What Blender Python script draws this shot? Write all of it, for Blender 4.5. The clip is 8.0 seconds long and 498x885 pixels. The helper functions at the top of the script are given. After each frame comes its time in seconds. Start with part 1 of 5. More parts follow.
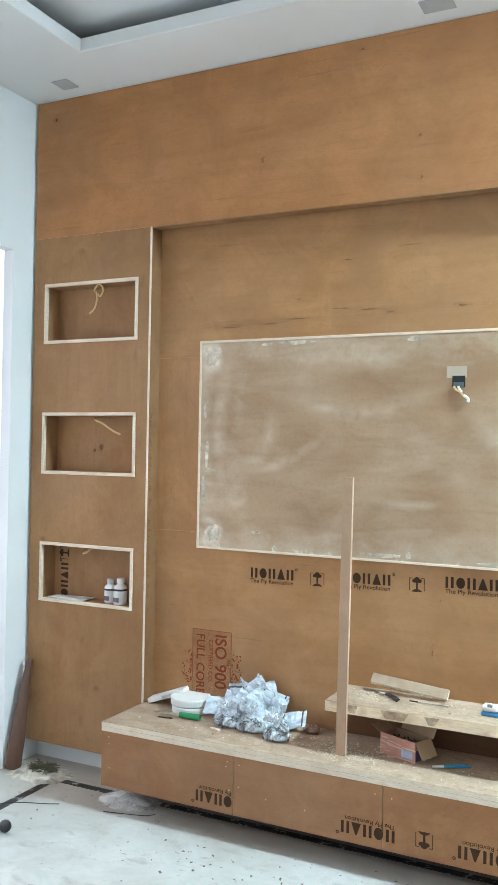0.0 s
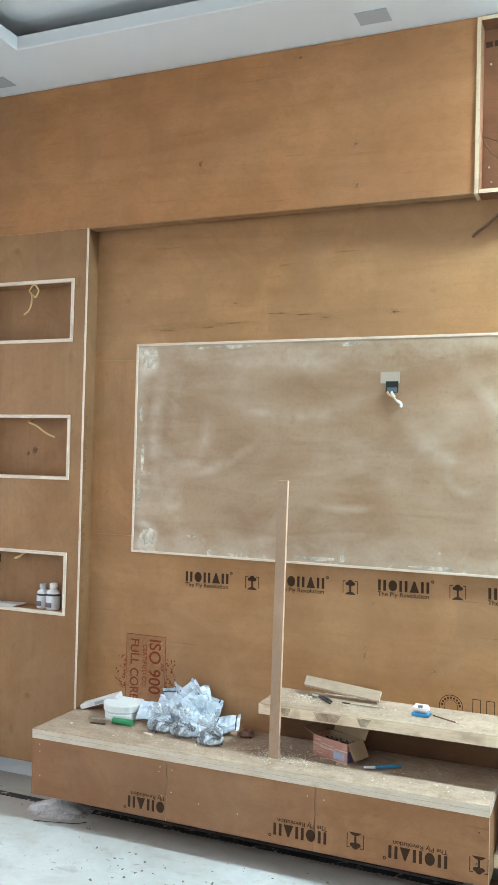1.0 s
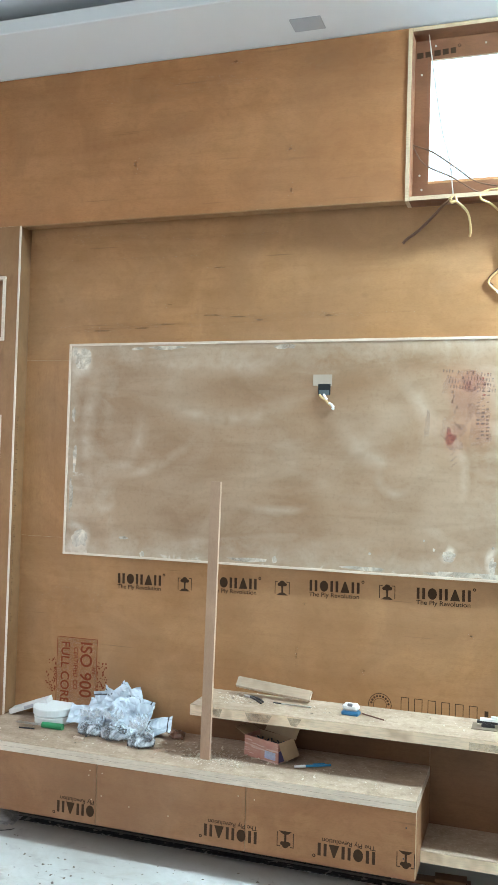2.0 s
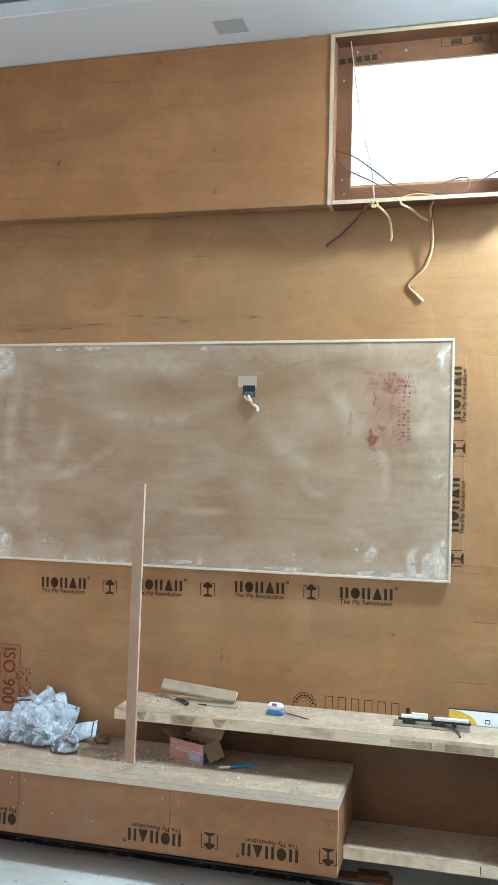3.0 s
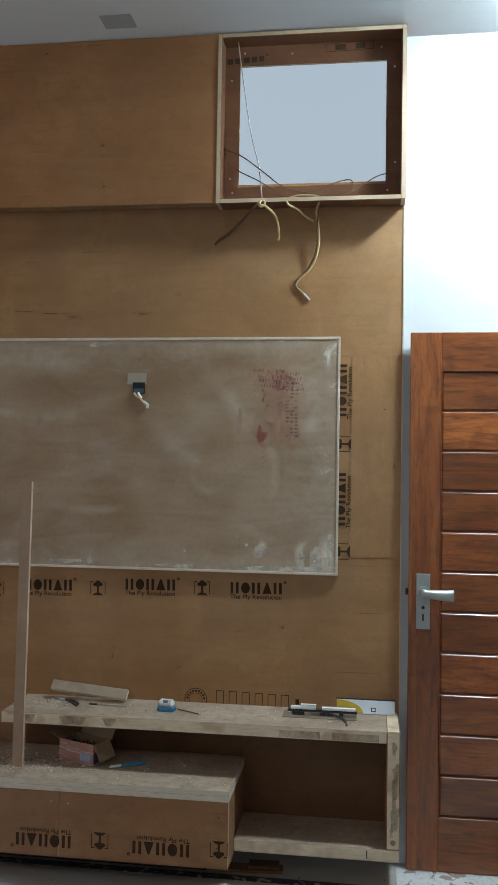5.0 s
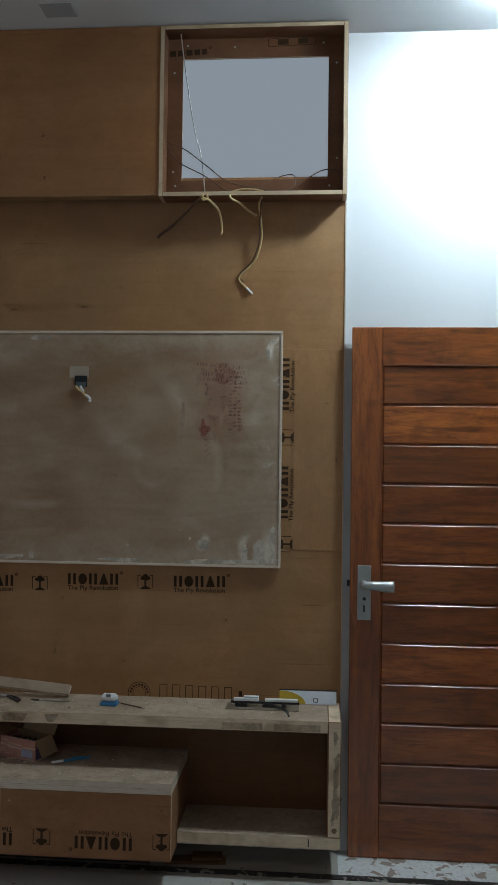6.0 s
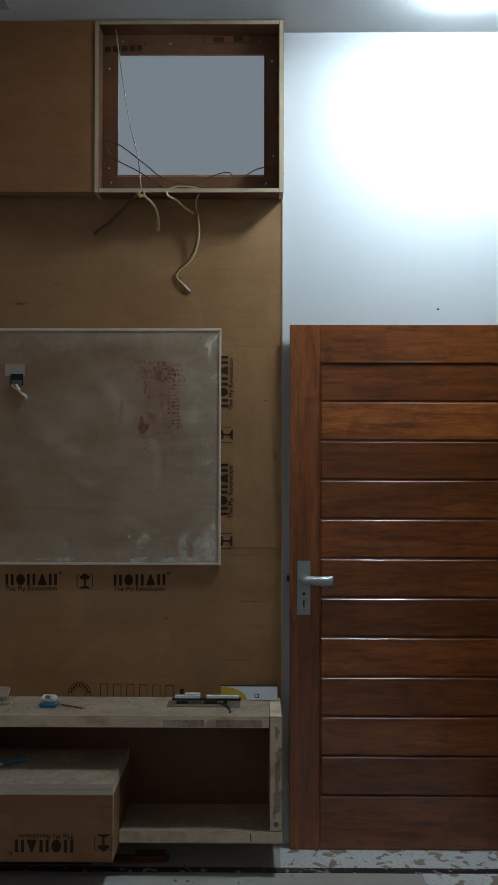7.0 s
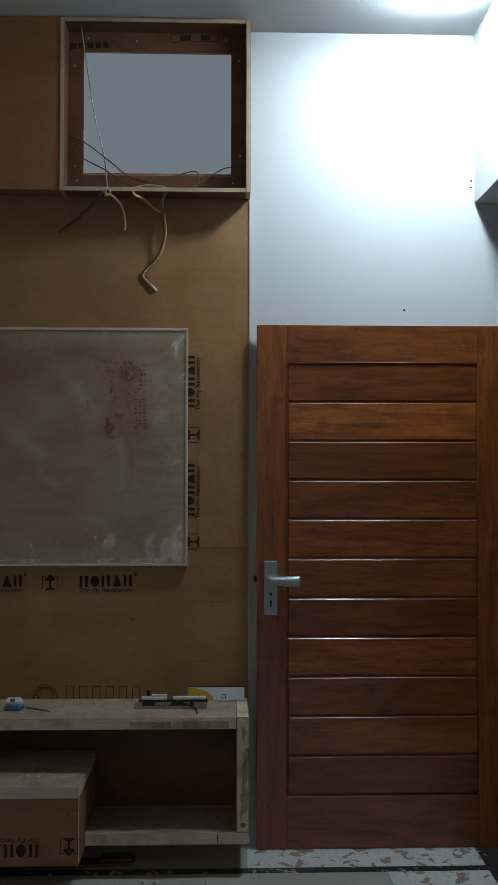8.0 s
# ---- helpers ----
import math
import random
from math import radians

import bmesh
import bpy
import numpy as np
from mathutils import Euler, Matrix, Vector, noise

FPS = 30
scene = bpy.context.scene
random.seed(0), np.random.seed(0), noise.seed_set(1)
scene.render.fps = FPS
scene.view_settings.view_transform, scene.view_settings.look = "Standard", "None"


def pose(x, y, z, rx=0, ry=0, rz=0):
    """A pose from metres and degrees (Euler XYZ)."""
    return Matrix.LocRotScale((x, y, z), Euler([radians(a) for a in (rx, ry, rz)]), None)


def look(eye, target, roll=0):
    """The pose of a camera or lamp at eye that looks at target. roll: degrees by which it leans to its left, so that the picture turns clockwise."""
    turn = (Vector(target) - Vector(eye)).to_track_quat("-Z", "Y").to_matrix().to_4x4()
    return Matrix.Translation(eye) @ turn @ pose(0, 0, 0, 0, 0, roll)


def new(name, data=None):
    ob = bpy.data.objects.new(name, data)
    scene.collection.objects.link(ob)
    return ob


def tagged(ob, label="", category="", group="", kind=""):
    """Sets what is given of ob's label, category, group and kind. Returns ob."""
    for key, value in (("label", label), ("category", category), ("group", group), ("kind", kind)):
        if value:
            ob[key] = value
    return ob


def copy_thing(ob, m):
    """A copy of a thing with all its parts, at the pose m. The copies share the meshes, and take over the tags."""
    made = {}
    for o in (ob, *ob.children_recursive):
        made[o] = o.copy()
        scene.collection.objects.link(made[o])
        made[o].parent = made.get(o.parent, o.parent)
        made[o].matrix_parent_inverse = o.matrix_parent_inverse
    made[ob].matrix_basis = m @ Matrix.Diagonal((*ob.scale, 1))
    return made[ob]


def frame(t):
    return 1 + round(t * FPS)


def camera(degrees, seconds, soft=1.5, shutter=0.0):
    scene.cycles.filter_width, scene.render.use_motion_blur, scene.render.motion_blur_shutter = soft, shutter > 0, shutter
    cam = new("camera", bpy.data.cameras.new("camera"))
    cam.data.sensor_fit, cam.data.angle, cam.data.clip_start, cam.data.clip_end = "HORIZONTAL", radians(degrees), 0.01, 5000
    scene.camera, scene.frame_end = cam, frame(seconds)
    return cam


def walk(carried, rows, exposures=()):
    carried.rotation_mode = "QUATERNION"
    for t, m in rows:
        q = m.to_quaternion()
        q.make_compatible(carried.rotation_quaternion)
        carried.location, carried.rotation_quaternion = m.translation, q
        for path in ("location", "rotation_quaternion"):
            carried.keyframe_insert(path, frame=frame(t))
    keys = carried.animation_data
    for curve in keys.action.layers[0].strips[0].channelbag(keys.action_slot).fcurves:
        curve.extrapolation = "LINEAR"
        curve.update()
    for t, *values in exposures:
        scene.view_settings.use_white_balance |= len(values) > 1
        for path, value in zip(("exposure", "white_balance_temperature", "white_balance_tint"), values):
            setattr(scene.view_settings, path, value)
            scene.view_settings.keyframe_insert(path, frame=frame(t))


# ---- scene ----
cam = camera(32.1, 8.0, soft=1.3)
# seconds, eye x y z, yaw to the left, pitch up, roll
ROWS = [
    (0.0, -0.312, -3.580, 1.618, 26.50, 0.48, 1.06),
    (0.5, -0.309, -3.577, 1.598, 24.18, 0.81, 1.12),
    (1.0, -0.295, -3.576, 1.597, 22.52, 1.12, 1.42),
    (1.5, -0.290, -3.580, 1.584, 20.58, 1.49, 1.76),
    (1.7, -0.286, -3.580, 1.584, 19.59, 1.51, 1.74),
    (2.8, -0.233, -3.570, 1.588, 15.37, 1.67, 1.45),
    (3.0, -0.221, -3.566, 1.588, 14.29, 1.69, 1.41),
    (3.5, -0.197, -3.558, 1.586, 12.27, 1.73, 1.36),
    (4.0, -0.189, -3.559, 1.587, 10.85, 1.71, 1.24),
    (4.5, -0.185, -3.568, 1.573, 9.50, 1.97, 0.95),
    (4.7, -0.182, -3.571, 1.573, 8.81, 1.94, 0.93),
    (5.8, -0.150, -3.578, 1.574, 4.99, 1.55, 0.76),
    (6.0, -0.144, -3.580, 1.574, 4.42, 1.46, 0.74),
    (6.5, -0.136, -3.587, 1.571, 2.42, 1.37, 0.45),
    (7.0, -0.138, -3.589, 1.573, 0.48, 1.32, 0.12),
    (7.5, -0.139, -3.585, 1.575, -0.76, 1.30, 0.08),
    (8.0, -0.131, -3.583, 1.580, -1.59, 1.23, 0.07),
]
EXPOSURES = [(0.0, 0.24, 6350, 18), (1.5, 0.20, 6350, 18), (3.0, -0.10, 6250, 21), (3.5, -0.36, 6250, 22), (4.0, -0.64, 6350, 22), (4.5, -1.24, 6450, 23), (4.7, -1.34, 6480, 23), (6.0, -2.36, 6600, 25), (7.0, -2.80, 6600, 25), (8.0, -3.00, 6600, 25)]
walk(cam, [(t, pose(x, y, z, 0, 0, yaw) @ pose(0, 0, 0, 90 + pitch) @ pose(0, 0, 0, 0, 0, roll))
           for t, x, y, z, yaw, pitch, roll in ROWS], EXPOSURES)

# ---- light ----
world = bpy.data.worlds.new("world")
scene.world = world
world.use_nodes = True
sky = world.node_tree.nodes.new("ShaderNodeTexSky")
sky.sky_type, sky.sun_disc = "NISHITA", False
sky.sun_elevation, sky.sun_rotation = radians(48), radians(20)
background = world.node_tree.nodes["Background"]
background.inputs["Strength"].default_value = 0.15
world.node_tree.links.new(sky.outputs["Color"], background.inputs["Color"])


def lamp(name, kind, m, energy, colour, shape=None, size=0.1, size_y=0.1, angle=None):
    data = bpy.data.lights.new(name, kind)
    data.energy, data.color = energy, colour
    if shape:
        data.shape, data.size = shape, size
    if shape == "RECTANGLE":
        data.size_y = size_y
    if angle is not None:
        data.angle = angle
    ob = new(name, data)
    ob.matrix_world = m
    return ob


lamp("sun", "SUN", look((2, 6, 8), (0, 0, 0)), 3.0, (1.0, 0.95, 0.88), angle=radians(0.6))
# daylight in the left opening, and rear fill from an added, unseen window
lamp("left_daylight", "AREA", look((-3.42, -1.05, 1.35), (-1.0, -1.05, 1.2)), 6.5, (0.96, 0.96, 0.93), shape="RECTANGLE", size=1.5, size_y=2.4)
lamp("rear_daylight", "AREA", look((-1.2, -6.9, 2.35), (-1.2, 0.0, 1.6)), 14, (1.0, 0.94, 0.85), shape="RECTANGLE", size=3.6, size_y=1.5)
# two unseen ceiling lamps, added behind the camera for light from above
for lx in (-2.2, -0.2):
    lamp("room_lamp_light", "AREA", look((lx, -4.3, 3.35), (lx, -4.2999, 0.0)), 20, (1.0, 0.93, 0.83), shape="SQUARE", size=0.55)

# brightness of the ceiling lamp beside the beam
LAMP_GLOW = 1250.0

# ---- materials ----


class Shade:
    """A small helper around one node material."""

    def __init__(self, name, rough=0.6, metal=0.0, space="Object"):
        self.m = bpy.data.materials.new(name)
        self.m.use_nodes = True
        self.t = self.m.node_tree
        self.b = self.t.nodes["Principled BSDF"]
        self.b.inputs["Roughness"].default_value = rough
        self.b.inputs["Metallic"].default_value = metal
        self.where = self.t.nodes.new("ShaderNodeTexCoord").outputs["Object"]
        if space == "World":
            self.where = self.t.nodes.new("ShaderNodeNewGeometry").outputs["Position"]

    def link(self, a, b):
        self.t.links.new(a, b)

    def scaled(self, s, spin=(0, 0, 0), vary=False):
        n = self.t.nodes.new("ShaderNodeMapping")
        n.inputs["Scale"].default_value = s
        n.inputs["Rotation"].default_value = [radians(a) for a in spin]
        self.link(self.where, n.inputs["Vector"])
        if vary:
            info = self.t.nodes.new("ShaderNodeObjectInfo")
            mul = self.t.nodes.new("ShaderNodeMath")
            mul.operation = "MULTIPLY"
            mul.inputs[1].default_value = 37.0
            self.link(info.outputs["Random"], mul.inputs[0])
            self.link(mul.outputs[0], n.inputs["Location"])
        return n.outputs["Vector"]

    def noise(self, vec, scale=1.0, detail=5.0, rough=0.55, distort=0.0):
        n = self.t.nodes.new("ShaderNodeTexNoise")
        n.inputs["Scale"].default_value, n.inputs["Detail"].default_value = scale, detail
        n.inputs["Roughness"].default_value, n.inputs["Distortion"].default_value = rough, distort
        self.link(vec, n.inputs["Vector"])
        return n.outputs["Fac"]

    def cells(self, vec, scale=1.0, feature="F1", pick="Distance"):
        n = self.t.nodes.new("ShaderNodeTexVoronoi")
        n.feature = feature
        n.inputs["Scale"].default_value = scale
        self.link(vec, n.inputs["Vector"])
        return n.outputs[pick]

    def span(self, fac, a, b, lo=0.0, hi=1.0):
        n = self.t.nodes.new("ShaderNodeMapRange")
        for i, v in enumerate((a, b, lo, hi)):
            n.inputs[i + 1].default_value = v
        self.link(fac, n.inputs[0])
        return n.outputs[0]

    def math(self, op, a, b):
        n = self.t.nodes.new("ShaderNodeMath")
        n.operation = op
        for i, v in enumerate((a, b)):
            if isinstance(v, (int, float)):
                n.inputs[i].default_value = v
            else:
                self.link(v, n.inputs[i])
        return n.outputs[0]

    def mix(self, fac, a, b, mode="MIX"):
        n = self.t.nodes.new("ShaderNodeMix")
        n.data_type, n.blend_type = "RGBA", mode
        for i, v in ((0, fac), (6, a), (7, b)):
            if isinstance(v, (int, float)):
                n.inputs[i].default_value = v
            elif isinstance(v, tuple):
                n.inputs[i].default_value = (*v, 1.0)
            else:
                self.link(v, n.inputs[i])
        return n.outputs[2]

    def axis(self, n):
        s = self.t.nodes.new("ShaderNodeSeparateXYZ")
        self.link(self.where, s.inputs[0])
        return s.outputs[n]

    def colour(self, c):
        if isinstance(c, tuple):
            self.b.inputs["Base Color"].default_value = (*c, 1.0)
        else:
            self.link(c, self.b.inputs["Base Color"])
        return self

    def rough(self, fac):
        self.link(fac, self.b.inputs["Roughness"])
        return self

    def bump(self, h, strength=0.3, distance=0.002):
        n = self.t.nodes.new("ShaderNodeBump")
        n.inputs["Strength"].default_value, n.inputs["Distance"].default_value = strength, distance
        self.link(h, n.inputs["Height"])
        self.link(n.outputs["Normal"], self.b.inputs["Normal"])
        return self


def plywood(name, light, dark, grain="x", dust=0.25, checks=0.3):
    """A rotary-cut veneer: broad figure, blotches, fine pores, dark checks, a few knots and rubbed-in dust."""
    s = Shade(name, 0.55, space="World")
    long, across = (1.0, 7.0) if grain == "x" else (7.0, 1.0)
    broad = s.noise(s.scaled((long * 0.45, 2.0, across * 0.45)), 1.5, 4, 0.6, 1.2)
    blotch = s.noise(s.scaled((1.0, 1.0, 1.0)), 4.2, 6, 0.62, 0.9)
    figure = s.noise(s.scaled((long * 1.0, 3.0, across * 1.0)), 5.0, 6, 0.65, 0.8)
    pores = s.noise(s.scaled((long * 3.0, 20.0, across * 3.0)), 22.0, 3, 0.6)
    c = s.mix(s.span(broad, 0.25, 0.75), light, dark)
    c = s.mix(s.math("MULTIPLY", s.span(blotch, 0.40, 0.75), 0.45), c, tuple(v * 0.68 for v in dark))
    c = s.mix(s.math("MULTIPLY", s.span(blotch, 0.52, 0.25), 0.30), c, tuple(min(1.0, v * 1.18) for v in light))
    c = s.mix(s.math("MULTIPLY", s.span(figure, 0.5, 0.8), 0.28), c, tuple(v * 0.62 for v in dark))
    c = s.mix(s.math("MULTIPLY", s.span(pores, 0.45, 0.75), 0.24), c, tuple(v * 0.5 for v in dark))
    torn = s.noise(s.scaled((long * 1.1, 3.0, across * 5.0)), 1.9, 2, 0.4)
    c = s.mix(s.math("MULTIPLY", s.span(torn, 0.715, 0.80), checks), c, (0.075, 0.040, 0.018))
    knots = s.cells(s.scaled((1.0, 0.1, 1.3)), 1.7)
    c = s.mix(s.math("MULTIPLY", s.span(knots, 0.040, 0.010), 0.5), c, (0.09, 0.045, 0.02))
    speck = s.noise(s.scaled((1.0, 1.0, 1.0)), 34.0, 4, 0.7, 0.3)
    c = s.mix(s.math("MULTIPLY", s.span(speck, 0.50, 0.72), 0.22), c, tuple(v * 0.55 for v in dark))
    grey = s.noise(s.scaled((1.0, 1.0, 1.0)), 1.3, 5, 0.6, 0.4)
    c = s.mix(s.math("MULTIPLY", s.span(grey, 0.40, 0.72), dust), c, (0.36, 0.28, 0.20))
    seam = s.noise(s.scaled((long * 0.12, 1.0, across * 0.12)) if grain == "z" else s.scaled((1.5, 1.0, 0.15)), 1.6, 2, 0.4)
    c = s.mix(s.math("MULTIPLY", s.span(seam, 0.50, 0.62), 0.28), c, tuple(v * 0.80 for v in dark))
    s.b.inputs["Specular IOR Level"].default_value = 0.22
    s.colour(c).rough(s.span(figure, 0.3, 0.7, 0.48, 0.68))
    return s.bump(pores, 0.12, 0.001).m


PLY = plywood("ply_orange", (0.460, 0.215, 0.087), (0.366, 0.155, 0.058), "x", 0.12)
PLY_UP = plywood("ply_upright", (0.360, 0.194, 0.086), (0.285, 0.140, 0.056), "z", 0.18)
PLY_BACK = plywood("ply_back", (0.448, 0.240, 0.105), (0.360, 0.176, 0.072), "x", 0.22, 0.75)
PLY_PALE = plywood("ply_pale", (0.460, 0.244, 0.109), (0.370, 0.182, 0.076), "z", 0.2)
PLY_RED = plywood("ply_red", (0.240, 0.102, 0.049), (0.170, 0.068, 0.033), "x", 0.08)
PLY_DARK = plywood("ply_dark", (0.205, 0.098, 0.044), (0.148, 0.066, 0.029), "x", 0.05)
PLY_FACE = plywood("ply_cabinet_face", (0.368, 0.182, 0.083), (0.290, 0.128, 0.056), "x", 0.22)


def raw_edge(name, light=(0.62, 0.47, 0.31), dark=(0.36, 0.22, 0.12), amount=0.5):
    """Sawn pale edge with glue lines and darker core strips."""
    s = Shade(name, 0.75, space="World")
    blocks = s.noise(s.scaled((7.0, 7.0, 7.0)), 1.4, 2, 0.5)
    fine = s.noise(s.scaled((6.0, 30.0, 60.0)), 4.0, 4, 0.6)
    c = s.mix(s.math("MULTIPLY", s.span(blocks, 0.52, 0.66), amount), light, dark)
    c = s.mix(s.math("MULTIPLY", s.span(fine, 0.45, 0.7), 0.45), c, tuple(v * 0.6 for v in light))
    return s.colour(c).bump(fine, 0.3, 0.001).m


EDGE = raw_edge("raw_edge", amount=0.25)
EDGE_PATCHY = raw_edge("raw_edge_patchy", (0.77, 0.610, 0.430), (0.36, 0.215, 0.120), 0.55)
EDGE_PALE = raw_edge("raw_edge_pale", (0.71, 0.60, 0.475), (0.50, 0.37, 0.25), 0.35)


def dusty_top():
    s = Shade("dusty_top", 0.85, space="World")
    fine = s.noise(s.scaled((1, 1, 1)), 90.0, 4, 0.7)
    patch = s.noise(s.scaled((1, 1.4, 1)), 7.0, 5, 0.65, 0.6)
    grain = s.noise(s.scaled((2.0, 26.0, 1)), 5.0, 4, 0.6)
    c = s.mix(s.span(patch, 0.35, 0.68), (0.310, 0.222, 0.150), (0.47, 0.355, 0.255))
    c = s.mix(s.math("MULTIPLY", s.span(grain, 0.45, 0.7), 0.25), c, (0.22, 0.150, 0.10))
    c = s.mix(s.math("MULTIPLY", s.span(fine, 0.52, 0.7), 0.5), c, (0.60, 0.50, 0.39))
    dark = s.noise(s.scaled((1, 1, 1)), 38.0, 3, 0.6, 0.3)
    c = s.mix(s.math("MULTIPLY", s.span(dark, 0.55, 0.72), 0.45), c, (0.17, 0.112, 0.070))
    return s.colour(c).bump(fine, 0.3, 0.001).m


DUSTY = dusty_top()


WIPES = [((-2.19, 1.95), (-2.25, 1.75), (-2.24, 1.55), 0.035), ((-2.11, 1.53), (-2.01, 1.62), (-1.98, 1.80), 0.035), ((-2.06, 1.52), (-1.90, 1.57), (-1.74, 1.67), 0.022),
         ((-2.20, 1.45), (-2.14, 1.37), (-2.10, 1.46), 0.026), ((-1.85, 1.85), (-1.58, 1.79), (-1.30, 1.84), 0.040), ((-1.42, 1.40), (-1.31, 1.395), (-1.20, 1.41), 0.020),
         ((-0.64, 1.78), (-0.56, 1.64), (-0.555, 1.47), 0.018), ((-0.90, 1.56), (-0.86, 1.50), (-0.78, 1.485), 0.022), ((-1.05, 1.75), (-0.94, 1.65), (-0.80, 1.60), 0.045),
         ((-0.44, 1.96), (-0.40, 1.84), (-0.42, 1.70), 0.040), ((-1.9, 2.03), (-1.6, 2.02), (-1.3, 2.04), 0.045), ((-0.80, 1.95), (-0.71, 1.82), (-0.69, 1.68), 0.035)]
THICK = [((-0.325, 1.16), (-0.335, 1.23), (-0.328, 1.30), 0.026), ((-0.372, 1.16), (-0.378, 1.205), (-0.371, 1.25), 0.018), ((-0.425, 1.17), (-0.445, 1.225), (-0.425, 1.28), 0.015), ((-0.62, 1.22), (-0.60, 1.245), (-0.585, 1.275), 0.02),
         ((-2.30, 1.17), (-2.265, 1.23), (-2.28, 1.29), 0.040), ((-2.32, 2.11), (-2.29, 2.05), (-2.31, 1.98), 0.045), ((-0.32, 2.09), (-0.335, 2.04), (-0.325, 1.99), 0.012)]
RUBS = [((-2.17, 1.95), (-2.20, 1.75), (-2.18, 1.58), 0.035), ((-2.27, 1.98), (-2.285, 1.70), (-2.25, 1.40), 0.022), ((-1.92, 1.45), (-1.80, 1.35), (-1.70, 1.28), 0.09), ((-1.75, 1.90), (-1.55, 1.93), (-1.32, 1.90), 0.05),
        ((-1.15, 1.60), (-0.90, 1.50), (-0.75, 1.42), 0.08), ((-0.62, 1.80), (-0.53, 1.66), (-0.525, 1.48), 0.014)]


def arc_mask(s, a, m, b, w):
    """A soft stroke along the circle through three (x, z) points."""
    (ax, az), (bx_, bz), (cx, cz) = a, m, b
    d = 2 * (ax * (bz - cz) + bx_ * (cz - az) + cx * (az - bz))
    ux = ((ax * ax + az * az) * (bz - cz) + (bx_ * bx_ + bz * bz) * (cz - az) + (cx * cx + cz * cz) * (az - bz)) / d
    uz = ((ax * ax + az * az) * (cx - bx_) + (bx_ * bx_ + bz * bz) * (ax - cx) + (cx * cx + cz * cz) * (bx_ - ax)) / d
    r = math.hypot(ax - ux, az - uz)
    px, pz = s.math("SUBTRACT", s.axis(0), ux), s.math("SUBTRACT", s.axis(2), uz)
    length = s.math("SQRT", s.math("ADD", s.math("MULTIPLY", px, px), s.math("MULTIPLY", pz, pz)), 0.0)
    off = s.math("ABSOLUTE", s.math("SUBTRACT", length, r), 0.0)
    tx, tz = (cx - ax), (cz - az)
    n = math.hypot(tx, tz)
    along = s.math("ADD", s.math("MULTIPLY", s.math("SUBTRACT", s.axis(0), (ax + cx) / 2), tx / n), s.math("MULTIPLY", s.math("SUBTRACT", s.axis(2), (az + cz) / 2), tz / n))
    ends = s.span(s.math("ABSOLUTE", along, 0.0), n * 0.62, n * 0.25)
    side = s.span(s.math("ADD", s.math("MULTIPLY", px, (bx_ - ux) / r), s.math("MULTIPLY", pz, (bz - uz) / r)), 0.0, r * 0.2)
    return s.math("MULTIPLY", s.math("MULTIPLY", s.span(off, w, w * 0.1), ends), side)


